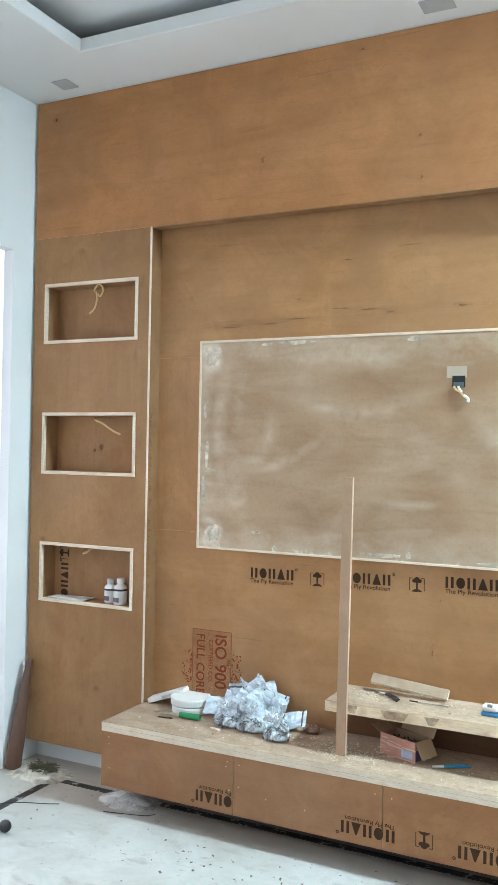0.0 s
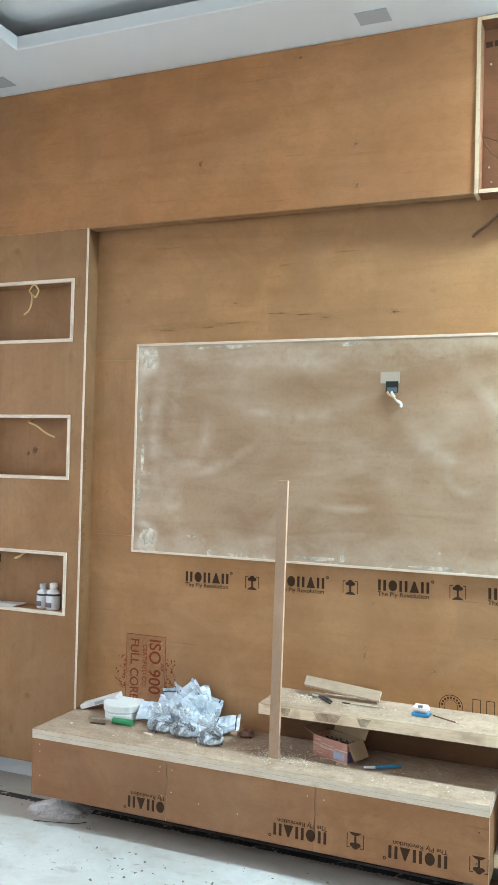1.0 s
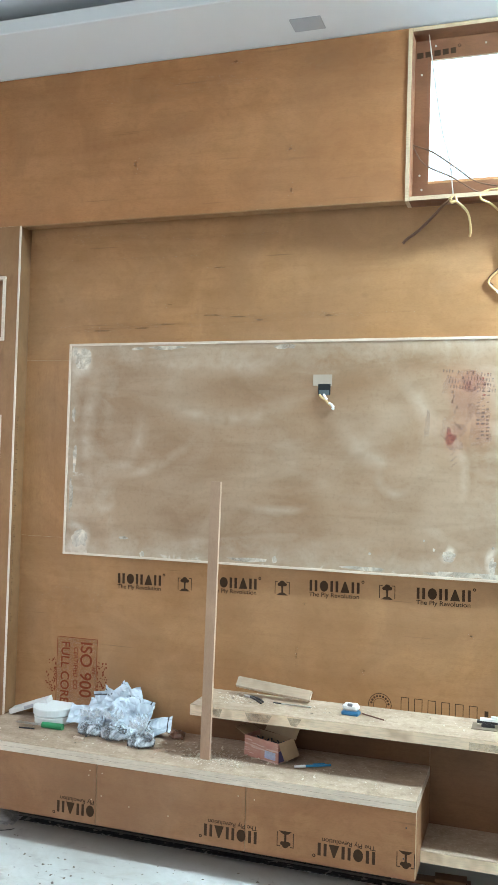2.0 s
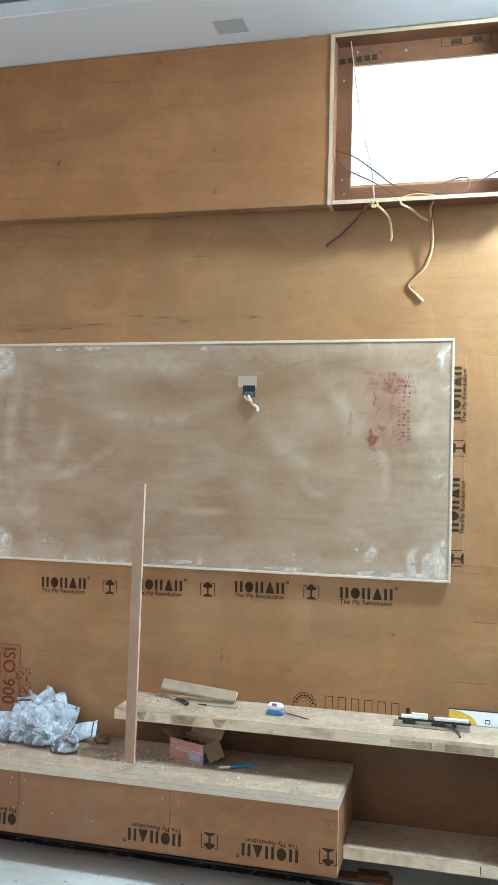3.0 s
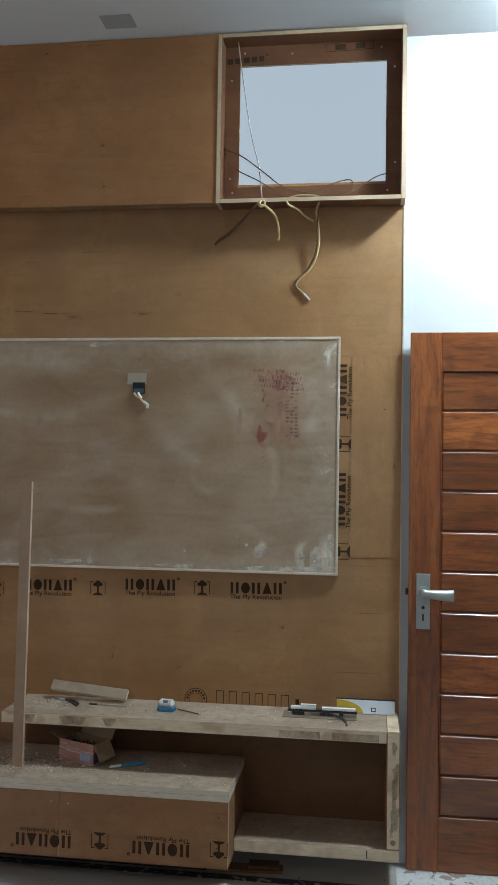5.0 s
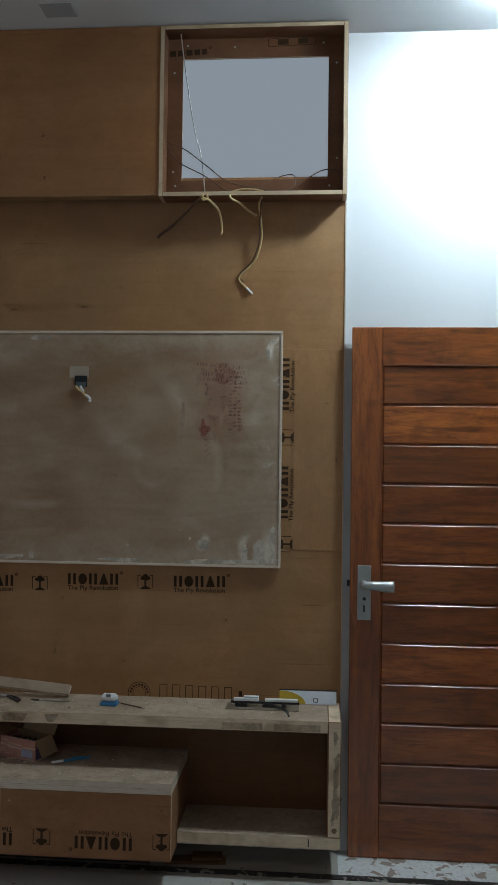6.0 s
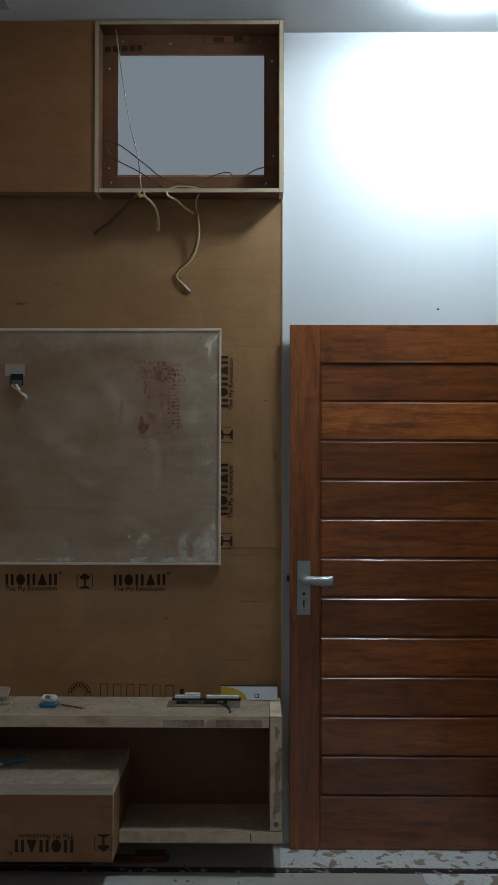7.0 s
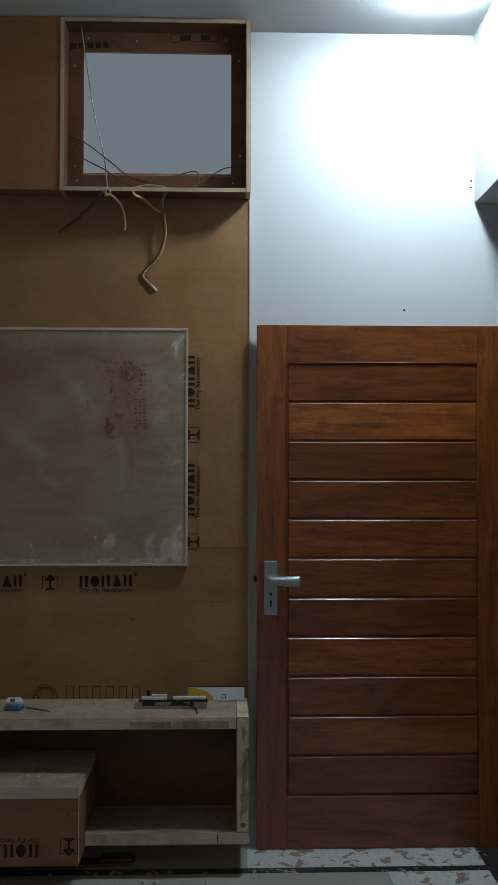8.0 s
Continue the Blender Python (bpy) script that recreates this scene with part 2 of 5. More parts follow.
def smeared_board():
    """Ply rubbed over with thin grey filler in wide strokes, whiter along its borders."""
    s = Shade("smeared_filler", 0.7, space="World")
    sweep = s.noise(s.scaled((1.0, 1.0, 1.7), (0, 24, 0)), 1.5, 3, 0.5, 1.1)
    haze = s.noise(s.scaled((1, 1, 1)), 2.4, 6, 0.6, 0.8)
    strokes = s.noise(s.scaled((1.5, 1.0, 4.5), (0, -18, 0)), 1.6, 2, 0.45, 1.1)
    c = s.mix(s.span(sweep, 0.30, 0.70), (0.300, 0.176, 0.096), (0.435, 0.300, 0.196))
    c = s.mix(s.math("MULTIPLY", s.span(haze, 0.45, 0.72), 0.5), c, (0.475, 0.355, 0.255))
    c = s.mix(s.math("MULTIPLY", s.span(strokes, 0.58, 0.76), 0.25), c, (0.59, 0.485, 0.38))
    rim = s.math("MAXIMUM", s.math("ABSOLUTE", s.math("DIVIDE", s.math("ADD", s.axis(0), 1.32), 1.034), 0.0),
                 s.math("ABSOLUTE", s.math("DIVIDE", s.math("ADD", s.axis(2), -1.64), 0.487), 0.0))
    torn = s.noise(s.scaled((1, 1, 1)), 9.0, 5, 0.65, 0.5)
    edge = s.math("ADD", rim, s.math("MULTIPLY", s.math("SUBTRACT", torn, 0.5), 0.75))
    c = s.mix(s.math("MULTIPLY", s.span(edge, 0.76, 1.02), 0.55), c, (0.510, 0.420, 0.320))
    c = s.mix(s.math("MULTIPLY", s.span(edge, 1.03, 1.13), 0.85), c, (0.76, 0.71, 0.62))
    fine = s.noise(s.scaled((1, 1, 1)), 60.0, 3, 0.6)
    c = s.mix(s.math("MULTIPLY", s.span(fine, 0.50, 0.75), 0.26), c, (0.19, 0.125, 0.075))
    brush = s.noise(s.scaled((1.2, 1.0, 6.0), (0, 6, 0)), 2.2, 5, 0.6, 0.8)
    c = s.mix(s.math("MULTIPLY", s.span(brush, 0.46, 0.70), 0.34), c, (0.225, 0.135, 0.074))
    pale = s.noise(s.scaled((1.4, 1.0, 2.4), (0, -25, 0)), 1.5, 4, 0.5, 0.9)
    c = s.mix(s.math("MULTIPLY", s.span(pale, 0.50, 0.74), 0.20), c, (0.58, 0.475, 0.37))
    thin = s.span(s.noise(s.scaled((1, 1, 1)), 11.0, 4, 0.6, 0.6), 0.25, 0.65)
    for marks, tone, most in ((RUBS, (0.245, 0.142, 0.078), 0.42), (WIPES, (0.61, 0.51, 0.40), 0.38), (THICK, (0.80, 0.74, 0.64), 1.0)):
        for a, m, b, w in marks:
            c = s.mix(s.math("MULTIPLY", s.math("MULTIPLY", arc_mask(s, a, m, b, w * 1.35), thin), most), c, tone)
    s.b.inputs["Specular IOR Level"].default_value = 0.25
    return s.colour(c).bump(torn, 0.15, 0.002).m


BOARD = smeared_board()


def paint(name, colour, amount=0.06):
    s = Shade(name, 0.7, space="World")
    wide = s.noise(s.scaled((1, 1, 1)), 0.9, 4, 0.6)
    fine = s.noise(s.scaled((1, 1, 1)), 55.0, 4, 0.6)
    c = s.mix(s.math("MULTIPLY", s.span(wide, 0.35, 0.7), amount * 2), colour, tuple(v * 0.86 for v in colour))
    c = s.mix(s.math("MULTIPLY", s.span(fine, 0.55, 0.8), amount), c, tuple(v * 0.7 for v in colour))
    return s.colour(c).bump(fine, 0.12, 0.001).m


WALL = paint("wall_paint", (0.745, 0.785, 0.80))
CEILING = paint("ceiling_paint", (0.78, 0.80, 0.81), 0.04)
GREY_PLATE = paint("grey_plate_paint", (0.44, 0.46, 0.48))


def marble():
    s = Shade("floor_marble", 0.35, space="World")
    flow = s.noise(s.scaled((1, 1, 1), (0, 0, 33)), 1.1, 6, 0.6, 1.6)
    vein = s.noise(s.scaled((1.0, 2.2, 1), (0, 0, 33)), 2.3, 5, 0.6, 2.0)
    c = s.mix(s.span(flow, 0.35, 0.7), (0.66, 0.68, 0.66), (0.52, 0.55, 0.53))
    band = s.math("ABSOLUTE", s.math("SUBTRACT", vein, 0.5), 0.0)
    c = s.mix(s.math("MULTIPLY", s.span(band, 0.05, 0.0), 0.18), c, (0.42, 0.45, 0.44))
    murk = s.noise(s.scaled((1, 1, 1)), 2.6, 6, 0.7, 1.0)
    c = s.mix(s.math("MULTIPLY", s.span(murk, 0.42, 0.72), 0.9), c, (0.45, 0.455, 0.43))
    stain = s.noise(s.scaled((1, 1, 1)), 4.5, 6, 0.7, 0.6)
    c = s.mix(s.math("MULTIPLY", s.span(stain, 0.60, 0.74), 0.45), c, (0.42, 0.37, 0.29))
    spots = s.noise(s.scaled((1, 1.6, 1)), 7.5, 5, 0.6, 0.4)
    c = s.mix(s.math("MULTIPLY", s.span(spots, 0.56, 0.70), 0.55), c, (0.34, 0.335, 0.32))
    blot_ = s.noise(s.scaled((1, 1.8, 1)), 13.0, 3, 0.5, 0.2)
    c = s.mix(s.math("MULTIPLY", s.span(blot_, 0.68, 0.74), 0.7), c, (0.20, 0.19, 0.175))
    dust = s.noise(s.scaled((0.8, 1.3, 1)), 1.5, 5, 0.65, 0.7)
    swept = s.math("ADD", s.axis(1), s.math("MULTIPLY", dust, 0.55))
    c = s.mix(s.math("MULTIPLY", s.span(swept, -0.34, 0.10), 0.80), c, (0.43, 0.385, 0.32))
    grit = s.noise(s.scaled((1, 1, 1)), 38.0, 4, 0.75)
    c = s.mix(s.math("MULTIPLY", s.span(grit, 0.64, 0.72), 0.6), c, (0.30, 0.27, 0.22))
    return s.colour(c).rough(s.span(stain, 0.4, 0.7, 0.32, 0.7)).m


MARBLE = marble()


def chips(name, base, other, scale, cut):
    """Stone mosaic: irregular chips of one stone in another."""
    s = Shade(name, 0.4, space="World")
    n = s.noise(s.scaled((1, 1, 1)), scale, 3, 0.5, 0.8)
    m = s.noise(s.scaled((1, 1, 1)), scale * 4, 3, 0.6)
    c = s.mix(s.span(n, cut, cut + 0.03), base, other)
    c = s.mix(s.math("MULTIPLY", s.span(m, 0.5, 0.75), 0.4), c, (0.25, 0.22, 0.2))
    return s.colour(c).m


GRANITE = chips("black_granite", (0.022, 0.022, 0.022), (0.45, 0.43, 0.38), 26, 0.60)
MOTTLED = chips("mottled_border_stone", (0.78, 0.79, 0.77), (0.36, 0.27, 0.21), 15, 0.57)


def teak(name, grain, tone=1.0):
    s = Shade(name, 0.34, space="Object")
    long, across = (1.2, 10.0) if grain == "x" else (10.0, 1.2)
    vec = s.scaled((long, 8.0, across), vary=True)
    broad = s.noise(vec, 1.5, 4, 0.6, 1.0)
    ring = s.noise(vec, 4.2, 6, 0.65, 0.9)
    pores = s.noise(s.scaled((long * 5, 60.0, across * 8), vary=True), 4.0, 3, 0.6)
    knot = s.noise(s.scaled((3.0, 3.0, 3.0), vary=True), 2.0, 4, 0.6, 1.2)
    c = s.mix(s.span(broad, 0.30, 0.70), tuple(v * tone for v in (0.52, 0.148, 0.030)), tuple(v * tone for v in (0.25, 0.058, 0.012)))
    c = s.mix(s.math("MULTIPLY", s.span(ring, 0.46, 0.70), 0.80), c, (0.080, 0.022, 0.007))
    c = s.mix(s.math("MULTIPLY", s.span(knot, 0.52, 0.78), 0.55), c, (0.060, 0.017, 0.006))
    c = s.mix(s.math("MULTIPLY", s.span(pores, 0.5, 0.75), 0.3), c, (0.05, 0.015, 0.006))
    info = s.t.nodes.new("ShaderNodeObjectInfo")
    c = s.mix(s.span(info.outputs["Random"], 0.0, 1.0, 0.0, 0.20), c, (0.14, 0.038, 0.009))
    s.b.inputs["Coat Weight"].default_value, s.b.inputs["Coat Roughness"].default_value = 0.55, 0.21
    return s.colour(c).bump(pores, 0.06, 0.001).m


TEAK = teak("varnished_teak", "x")
TEAK_LIGHT = teak("varnished_light_teak", "x", 1.25)
TEAK_MID = teak("varnished_brown_teak", "x", 0.80)
TEAK_DEEP = teak("varnished_dark_teak", "x", 0.66)
TEAK_UP = teak("varnished_teak_upright", "z")


def plain(name, colour, rough=0.5, metal=0.0, vary=0.25, scale=20.0):
    s = Shade(name, rough, metal)
    n = s.noise(s.scaled((1, 1, 1)), scale, 4, 0.6)
    return s.colour(s.mix(s.span(n, 0.3, 0.75, 0.0, vary), colour, tuple(v * 0.55 for v in colour))).m


INK = plain("stamp_ink", (0.060, 0.033, 0.018), 0.9, 0, 0.5, 60)
INK_RED = plain("red_stamp_ink", (0.22, 0.055, 0.024), 0.8, 0, 0.4, 60)
for ink in (INK, INK_RED):
    ink.node_tree.nodes["Principled BSDF"].inputs["Specular IOR Level"].default_value = 0.1
DARK = plain("plinth_shade", (0.02, 0.018, 0.016), 0.9)
STEEL = plain("brushed_steel", (0.58, 0.57, 0.54), 0.32, 1.0, 0.2, 40)
BLACK = plain("black_plastic", (0.025, 0.025, 0.028), 0.45)
WHITE = plain("white_plastic", (0.80, 0.81, 0.80), 0.4, 0, 0.12)

# ---- mesh helpers ----
WORLD = {}


def thing(name, at=(0, 0, 0), label="", category="", group="", kind="", rz=0.0):
    ob = new(name)
    ob.empty_display_size = 0.05
    WORLD[ob.name] = pose(*at, 0, 0, rz)
    ob.matrix_world = WORLD[ob.name]
    return tagged(ob, label, category, group, kind)


def part(name, bm, materials, parent=None, label="", local=False, smooth=False):
    """Links a bmesh as one mesh under a thing or a part. World coordinates, unless local."""
    me = bpy.data.meshes.new(name)
    if parent is not None and not local:
        bm.transform(WORLD[parent.name].inverted())
    if smooth:
        for f in bm.faces:
            f.smooth = True
    bm.normal_update()
    bm.to_mesh(me)
    bm.free()
    for m in materials if isinstance(materials, (list, tuple)) else (materials,):
        me.materials.append(m)
    ob = new(name, me)
    if parent is not None:
        ob.parent = parent
        WORLD[ob.name] = WORLD[parent.name]
    else:
        WORLD[ob.name] = Matrix.Identity(4)
    if label:
        tagged(ob, label)
    return ob


def bx(bm, x0, x1, y0, y1, z0, z1, bevel=0.0, axis=None):
    """A box. axis: faces that do not look along it take material 1."""
    made = bmesh.ops.create_cube(bm, size=1.0, matrix=Matrix.LocRotScale(((x0 + x1) / 2, (y0 + y1) / 2, (z0 + z1) / 2), None, (x1 - x0, y1 - y0, z1 - z0)))
    verts = made["verts"]
    if axis is not None:
        for f in {f for v in verts for f in v.link_faces}:
            f.normal_update()
            f.material_index = 0 if abs(f.normal["xyz".index(axis)]) > 0.5 else 1
    if bevel:
        edges = list({e for v in verts for e in v.link_edges})
        bmesh.ops.bevel(bm, geom=edges, offset=bevel, segments=1, affect="EDGES", profile=0.5)
    return bm


def box(*dims, bevel=0.0, axis=None):
    return bx(bmesh.new(), *dims, bevel, axis)


def rod(bm, a, b, r0, r1=None, n=10):
    a, b = Vector(a), Vector(b)
    m = Matrix.Translation((a + b) / 2) @ (b - a).to_track_quat("Z", "Y").to_matrix().to_4x4()
    bmesh.ops.create_cone(bm, cap_ends=True, segments=n, radius1=r0, radius2=r0 if r1 is None else r1, depth=(b - a).length, matrix=m)
    return bm


def tube(points, r, n=6, steps=6):
    """A smooth bent wire through the points."""
    p = [Vector(q) for q in points]
    p = [p[0] * 2 - p[1]] + p + [p[-1] * 2 - p[-2]]
    line = []
    for i in range(1, len(p) - 2):
        for k in range(steps):
            t = k / steps
            line.append(0.5 * ((2 * p[i]) + (p[i + 1] - p[i - 1]) * t + (2 * p[i - 1] - 5 * p[i] + 4 * p[i + 1] - p[i + 2]) * t * t
                               + (3 * p[i] - p[i - 1] - 3 * p[i + 1] + p[i + 2]) * t ** 3))
    line.append(p[-2])
    bm, rings = bmesh.new(), []
    for i, q in enumerate(line):
        way = (line[min(i + 1, len(line) - 1)] - line[max(i - 1, 0)]).normalized()
        turn = way.to_track_quat("Z", "Y").to_matrix()
        rings.append([bm.verts.new(q + turn @ Vector((r * math.cos(a), r * math.sin(a), 0))) for a in (2 * math.pi * k / n for k in range(n))])
    for u, v in zip(rings, rings[1:]):
        for k in range(n):
            bm.faces.new((u[k], u[(k + 1) % n], v[(k + 1) % n], v[k]))
    bm.faces.new(rings[0][::-1]), bm.faces.new(rings[-1])
    return bm


def lathe(profile, n=24):
    """A turned body round z from (radius, height) pairs."""
    bm, rings = bmesh.new(), []
    for r, z in profile:
        rings.append([bm.verts.new((r * math.cos(2 * math.pi * k / n), r * math.sin(2 * math.pi * k / n), z)) for k in range(n)])
    for u, v in zip(rings, rings[1:]):
        for k in range(n):
            bm.faces.new((u[k], u[(k + 1) % n], v[(k + 1) % n], v[k]))
    bm.faces.new(rings[0][::-1]), bm.faces.new(rings[-1])
    return bm


def holed(x0, x1, z0, z1, y0, y1, holes):
    """An upright sheet with rectangular holes (x0, x1, z0, z1) through it."""
    bm = bmesh.new()
    xs = sorted({x0, x1, *(v for h in holes for v in h[:2])})
    zs = sorted({z0, z1, *(v for h in holes for v in h[2:])})

    def solid(i, j):
        if not (0 <= i < len(xs) - 1 and 0 <= j < len(zs) - 1):
            return False
        cx, cz = (xs[i] + xs[i + 1]) / 2, (zs[j] + zs[j + 1]) / 2
        return not any(h[0] < cx < h[1] and h[2] < cz < h[3] for h in holes)

    def quad(pts, index):
        bm.faces.new([bm.verts.new(p) for p in pts]).material_index = index

    for i in range(len(xs) - 1):
        for j in range(len(zs) - 1):
            if not solid(i, j):
                continue
            a, b, c, d = xs[i], xs[i + 1], zs[j], zs[j + 1]
            quad(((a, y0, c), (b, y0, c), (b, y0, d), (a, y0, d)), 0)
            quad(((b, y1, c), (a, y1, c), (a, y1, d), (b, y1, d)), 0)
            if not solid(i - 1, j):
                quad(((a, y1, c), (a, y0, c), (a, y0, d), (a, y1, d)), 1)
            if not solid(i + 1, j):
                quad(((b, y0, c), (b, y1, c), (b, y1, d), (b, y0, d)), 1)
            if not solid(i, j - 1):
                quad(((a, y1, c), (b, y1, c), (b, y0, c), (a, y0, c)), 1)
            if not solid(i, j + 1):
                quad(((a, y0, d), (b, y0, d), (b, y1, d), (a, y1, d)), 1)
    bmesh.ops.remove_doubles(bm, verts=bm.verts, dist=1e-5)
    return bm


# ---- the room ----
H = 3.385
tagged(part("floor", box(-6.5, 3.4, -7.2, 1.2, -0.15, 0.0), MARBLE), "dusty white marble floor with grey veins and stains", "floor", kind="structure")
# hole cut behind the wall box lets the added glowing card show
tagged(part("wall_back", holed(-3.38, 3.4, 0.0, H + 0.4, 0.02, 0.2, [(-0.76, -0.06, 2.72, 3.42)]), [WALL, WALL]), "plain white painted wall behind the plywood", "wall", kind="structure")
bm = bmesh.new()
bx(bm, -3.38, -3.32, -0.235, 0.0198, 0.0, H + 0.4)
bx(bm, -3.38, -3.32, -1.85, -0.235, 2.60, H + 0.4)
bx(bm, -3.38, -3.32, -7.0, -1.85, 0.0, H + 0.4)
tagged(part("wall_left", bm, WALL), "white painted side wall with a tall bright opening", "wall", kind="structure")
bm = bmesh.new()
bx(bm, 0.92, 1.12, -3.2, 0.02, 2.67, H + 0.4)
bx(bm, 0.92, 1.12, -7.0, -3.2, 0.0, H + 0.4)
tagged(part("wall_right", bm, WALL), "white painted beam over an open passage", "wall", kind="structure")
tagged(part("wall_far_right", box(3.2, 3.35, -7.0, 0.02, 0.0, H + 0.4), WALL), "plain white wall of the passage", "wall", kind="structure")
# rear wall and window opening are unseen, added to hold the rear fill
tagged(part("wall_rear", holed(-6.5, 3.4, 0.0, H + 0.4, -7.15, -7.0, [(-3.0, 0.6, 1.6, 3.1)]), [WALL, WALL]), "unseen white rear wall with an added window opening", "wall", kind="structure")
# ceiling with a raised tray
TX0, TX1, TY0, TY1 = -2.745, 0.30, -3.3, -0.470
bm = bmesh.new()
bx(bm, -3.46, TX0 + 0.001, -7.0, 0.02, H, H + 0.06)
bx(bm, TX1, 3.3, -7.0, 0.02, H, H + 0.06)
bx(bm, TX0, TX1, TY1, 0.02, H, H + 0.06)
bx(bm, TX0, TX1, -7.0, TY0, H, H + 0.06)
bx(bm, -3.38, 3.4, -7.1, 0.02, H + 0.13, H + 0.4)
tagged(part("ceiling", bm, CEILING), "white plaster false ceiling with a raised tray", "ceiling", kind="structure")
bm = bmesh.new()
bx(bm, TX0 - 0.03, TX0 + 0.012, TY0, TY1 + 0.03, H - 0.004, H + 0.058, 0.004)
bx(bm, TX0, TX1, TY1 - 0.012, TY1 + 0.03, H - 0.004, H + 0.058, 0.004)
bx(bm, TX1 - 0.012, TX1 + 0.03, TY0, TY1 + 0.03, H - 0.004, H + 0.058, 0.004)
bx(bm, TX0, TX1, TY0 - 0.03, TY0 + 0.012, H - 0.004, H + 0.058, 0.004)
tagged(part("trim", bm, CEILING), "white plaster lip round the ceiling tray", "ceiling trim", kind="structure")
# dark stone inlay lines in the floor and the mottled border below the door
tagged(part("inlay_strip", box(-2.99, 0.93, -0.232, -0.195, -0.01, 0.003), GRANITE), "black stone inlay strip in the marble floor", "floor inlay", kind="structure")
tagged(part("inlay_strip", box(-3.03, -2.992, -3.0, -0.195, -0.01, 0.003), GRANITE), "black stone inlay strip in the marble floor", "floor inlay", kind="structure")
tagged(part("border_stone", box(-0.04, 0.89, -0.193, 0.02, -0.01, 0.002), MOTTLED), "mottled pale stone border of the floor", "floor border", kind="structure")
tagged(part("border_stone", box(0.50, 0.89, -1.2, -0.234, -0.01, 0.002), MOTTLED), "mottled pale stone border of the floor", "floor border", kind="structure")
tagged(part("passage_floor", box(0.893, 3.2, -3.2, 0.02, -0.01, 0.004), GRANITE), "dark polished stone floor of the passage", "floor", kind="structure")
# glowing card added behind the box hole to keep it evenly pale
HOLE_GLOW = bpy.data.materials.new("pale_hole_glow")
HOLE_GLOW.use_nodes = True
glow = HOLE_GLOW.node_tree.nodes["Principled BSDF"]
glow.inputs["Base Color"].default_value = (0.0, 0.0, 0.0, 1.0)
glow.inputs["Emission Color"].default_value, glow.inputs["Emission Strength"].default_value = (0.69, 0.92, 1.0, 1.0), 1.58
tagged(part("backdrop", box(-2.0, 1.2, 0.9, 0.92, 2.0, 5.0), HOLE_GLOW), "added glowing pale card behind the high opening", "sky", kind="structure")
# outside the left opening
DAYGLOW = bpy.data.materials.new("white_day_glow")
DAYGLOW.use_nodes = True
glow = DAYGLOW.node_tree.nodes["Principled BSDF"]
glow.inputs["Base Color"].default_value = (0.0, 0.0, 0.0, 1.0)
glow.inputs["Emission Color"].default_value, glow.inputs["Emission Strength"].default_value = (0.93, 0.98, 1.0, 1.0), 1.6
tagged(part("backdrop", box(-6.48, -6.46, -4.0, 6.0, 0.0, 6.0), DAYGLOW), "white overcast daylight beyond the tall opening", "sky", kind="structure")
parapet = thing("parapet", (-3.98, -1.0, 0.0), "low white parapet with a grey coping outside the opening", "parapet", kind="structure")
part("parapet_wall", box(-4.05, -3.90, -6.0, 1.2, 0.0, 0.82), WALL, parapet)
part("coping", box(-4.07, -3.87, -6.0, 1.2, 0.825, 0.94, bevel=0.006), GREY_PLATE, parapet, "grey stone coping")
part("shadow_gap", box(-3.898, -3.893, -6.0, 1.2, 0.66, 0.69), BLACK, parapet, "dark groove")

# ---- plywood wall panelling ----
YF = -0.088
XL, XR, XW, XE = -3.305, -2.592, -0.801, -0.029
ZB, ZR, ZT = 0.115, 2.675, 3.381
NICHES = [(2.139, 2.444), (1.477, 1.789), (0.831, 1.132)]
NX0, NX1 = -3.235, -2.665
panelling = thing("wall_panelling", (-1.7, 0.0, 0.0), "bare orange plywood wall panelling with a wide recess", "wall panelling")
part("column_panel", holed(XL, XR - 0.010, ZB, ZR + 0.0042, YF, YF + 0.018, [(NX0 + 0.008, NX1 - 0.008, a + 0.008, b - 0.008) for a, b in NICHES]), [PLY_UP, EDGE], panelling)
part("header_panel", box(XL, XW, YF, YF + 0.018, ZR + 0.0048, ZT, axis="y"), [PLY, EDGE], panelling)
part("edge_strip", box(XR - 0.010, XR, YF - 0.002, YF + 0.004, 0.40, ZR + 0.0044, bevel=0.0015), EDGE_PALE, panelling, "pale raw wood edge strip")
part("edge_strip", box(XR, XW, YF - 0.001, YF + 0.018, ZR, ZR + 0.0044), PLY_UP, panelling)
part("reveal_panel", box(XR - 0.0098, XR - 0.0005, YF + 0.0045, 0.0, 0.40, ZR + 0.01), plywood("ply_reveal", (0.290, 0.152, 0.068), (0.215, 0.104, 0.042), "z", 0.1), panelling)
part("soffit_panel", box(XR, XW, YF + 0.0185, -0.026, ZR + 0.001, ZR + 0.014), PLY_UP, panelling)
part("column_return", box(XR - 0.016, XR - 0.001, YF + 0.0185, 0.018, ZB, 0.398), PLY_UP, panelling)
part("back_sheet", box(XR - 0.001, XE - 0.004, 0.0, 0.015, 2.055, ZR + 0.10, axis="y"), [PLY_BACK, EDGE], panelling)
part("back_sheet", box(XR - 0.001, -2.345, -0.001, 0.015, 1.224, 2.0542, axis="y"), [PLY_PALE, EDGE], panelling, "paler upright plywood strip")
part("back_sheet", box(-0.238, XE - 0.004, -0.001, 0.015, 1.224, 2.0542, axis="y"), [PLY_PALE, EDGE], panelling, "paler upright plywood strip")
part("back_sheet", box(-2.3445, -0.2385, 0.0, 0.015, 1.224, 2.0542, axis="y"), [PLY_BACK, EDGE], panelling)
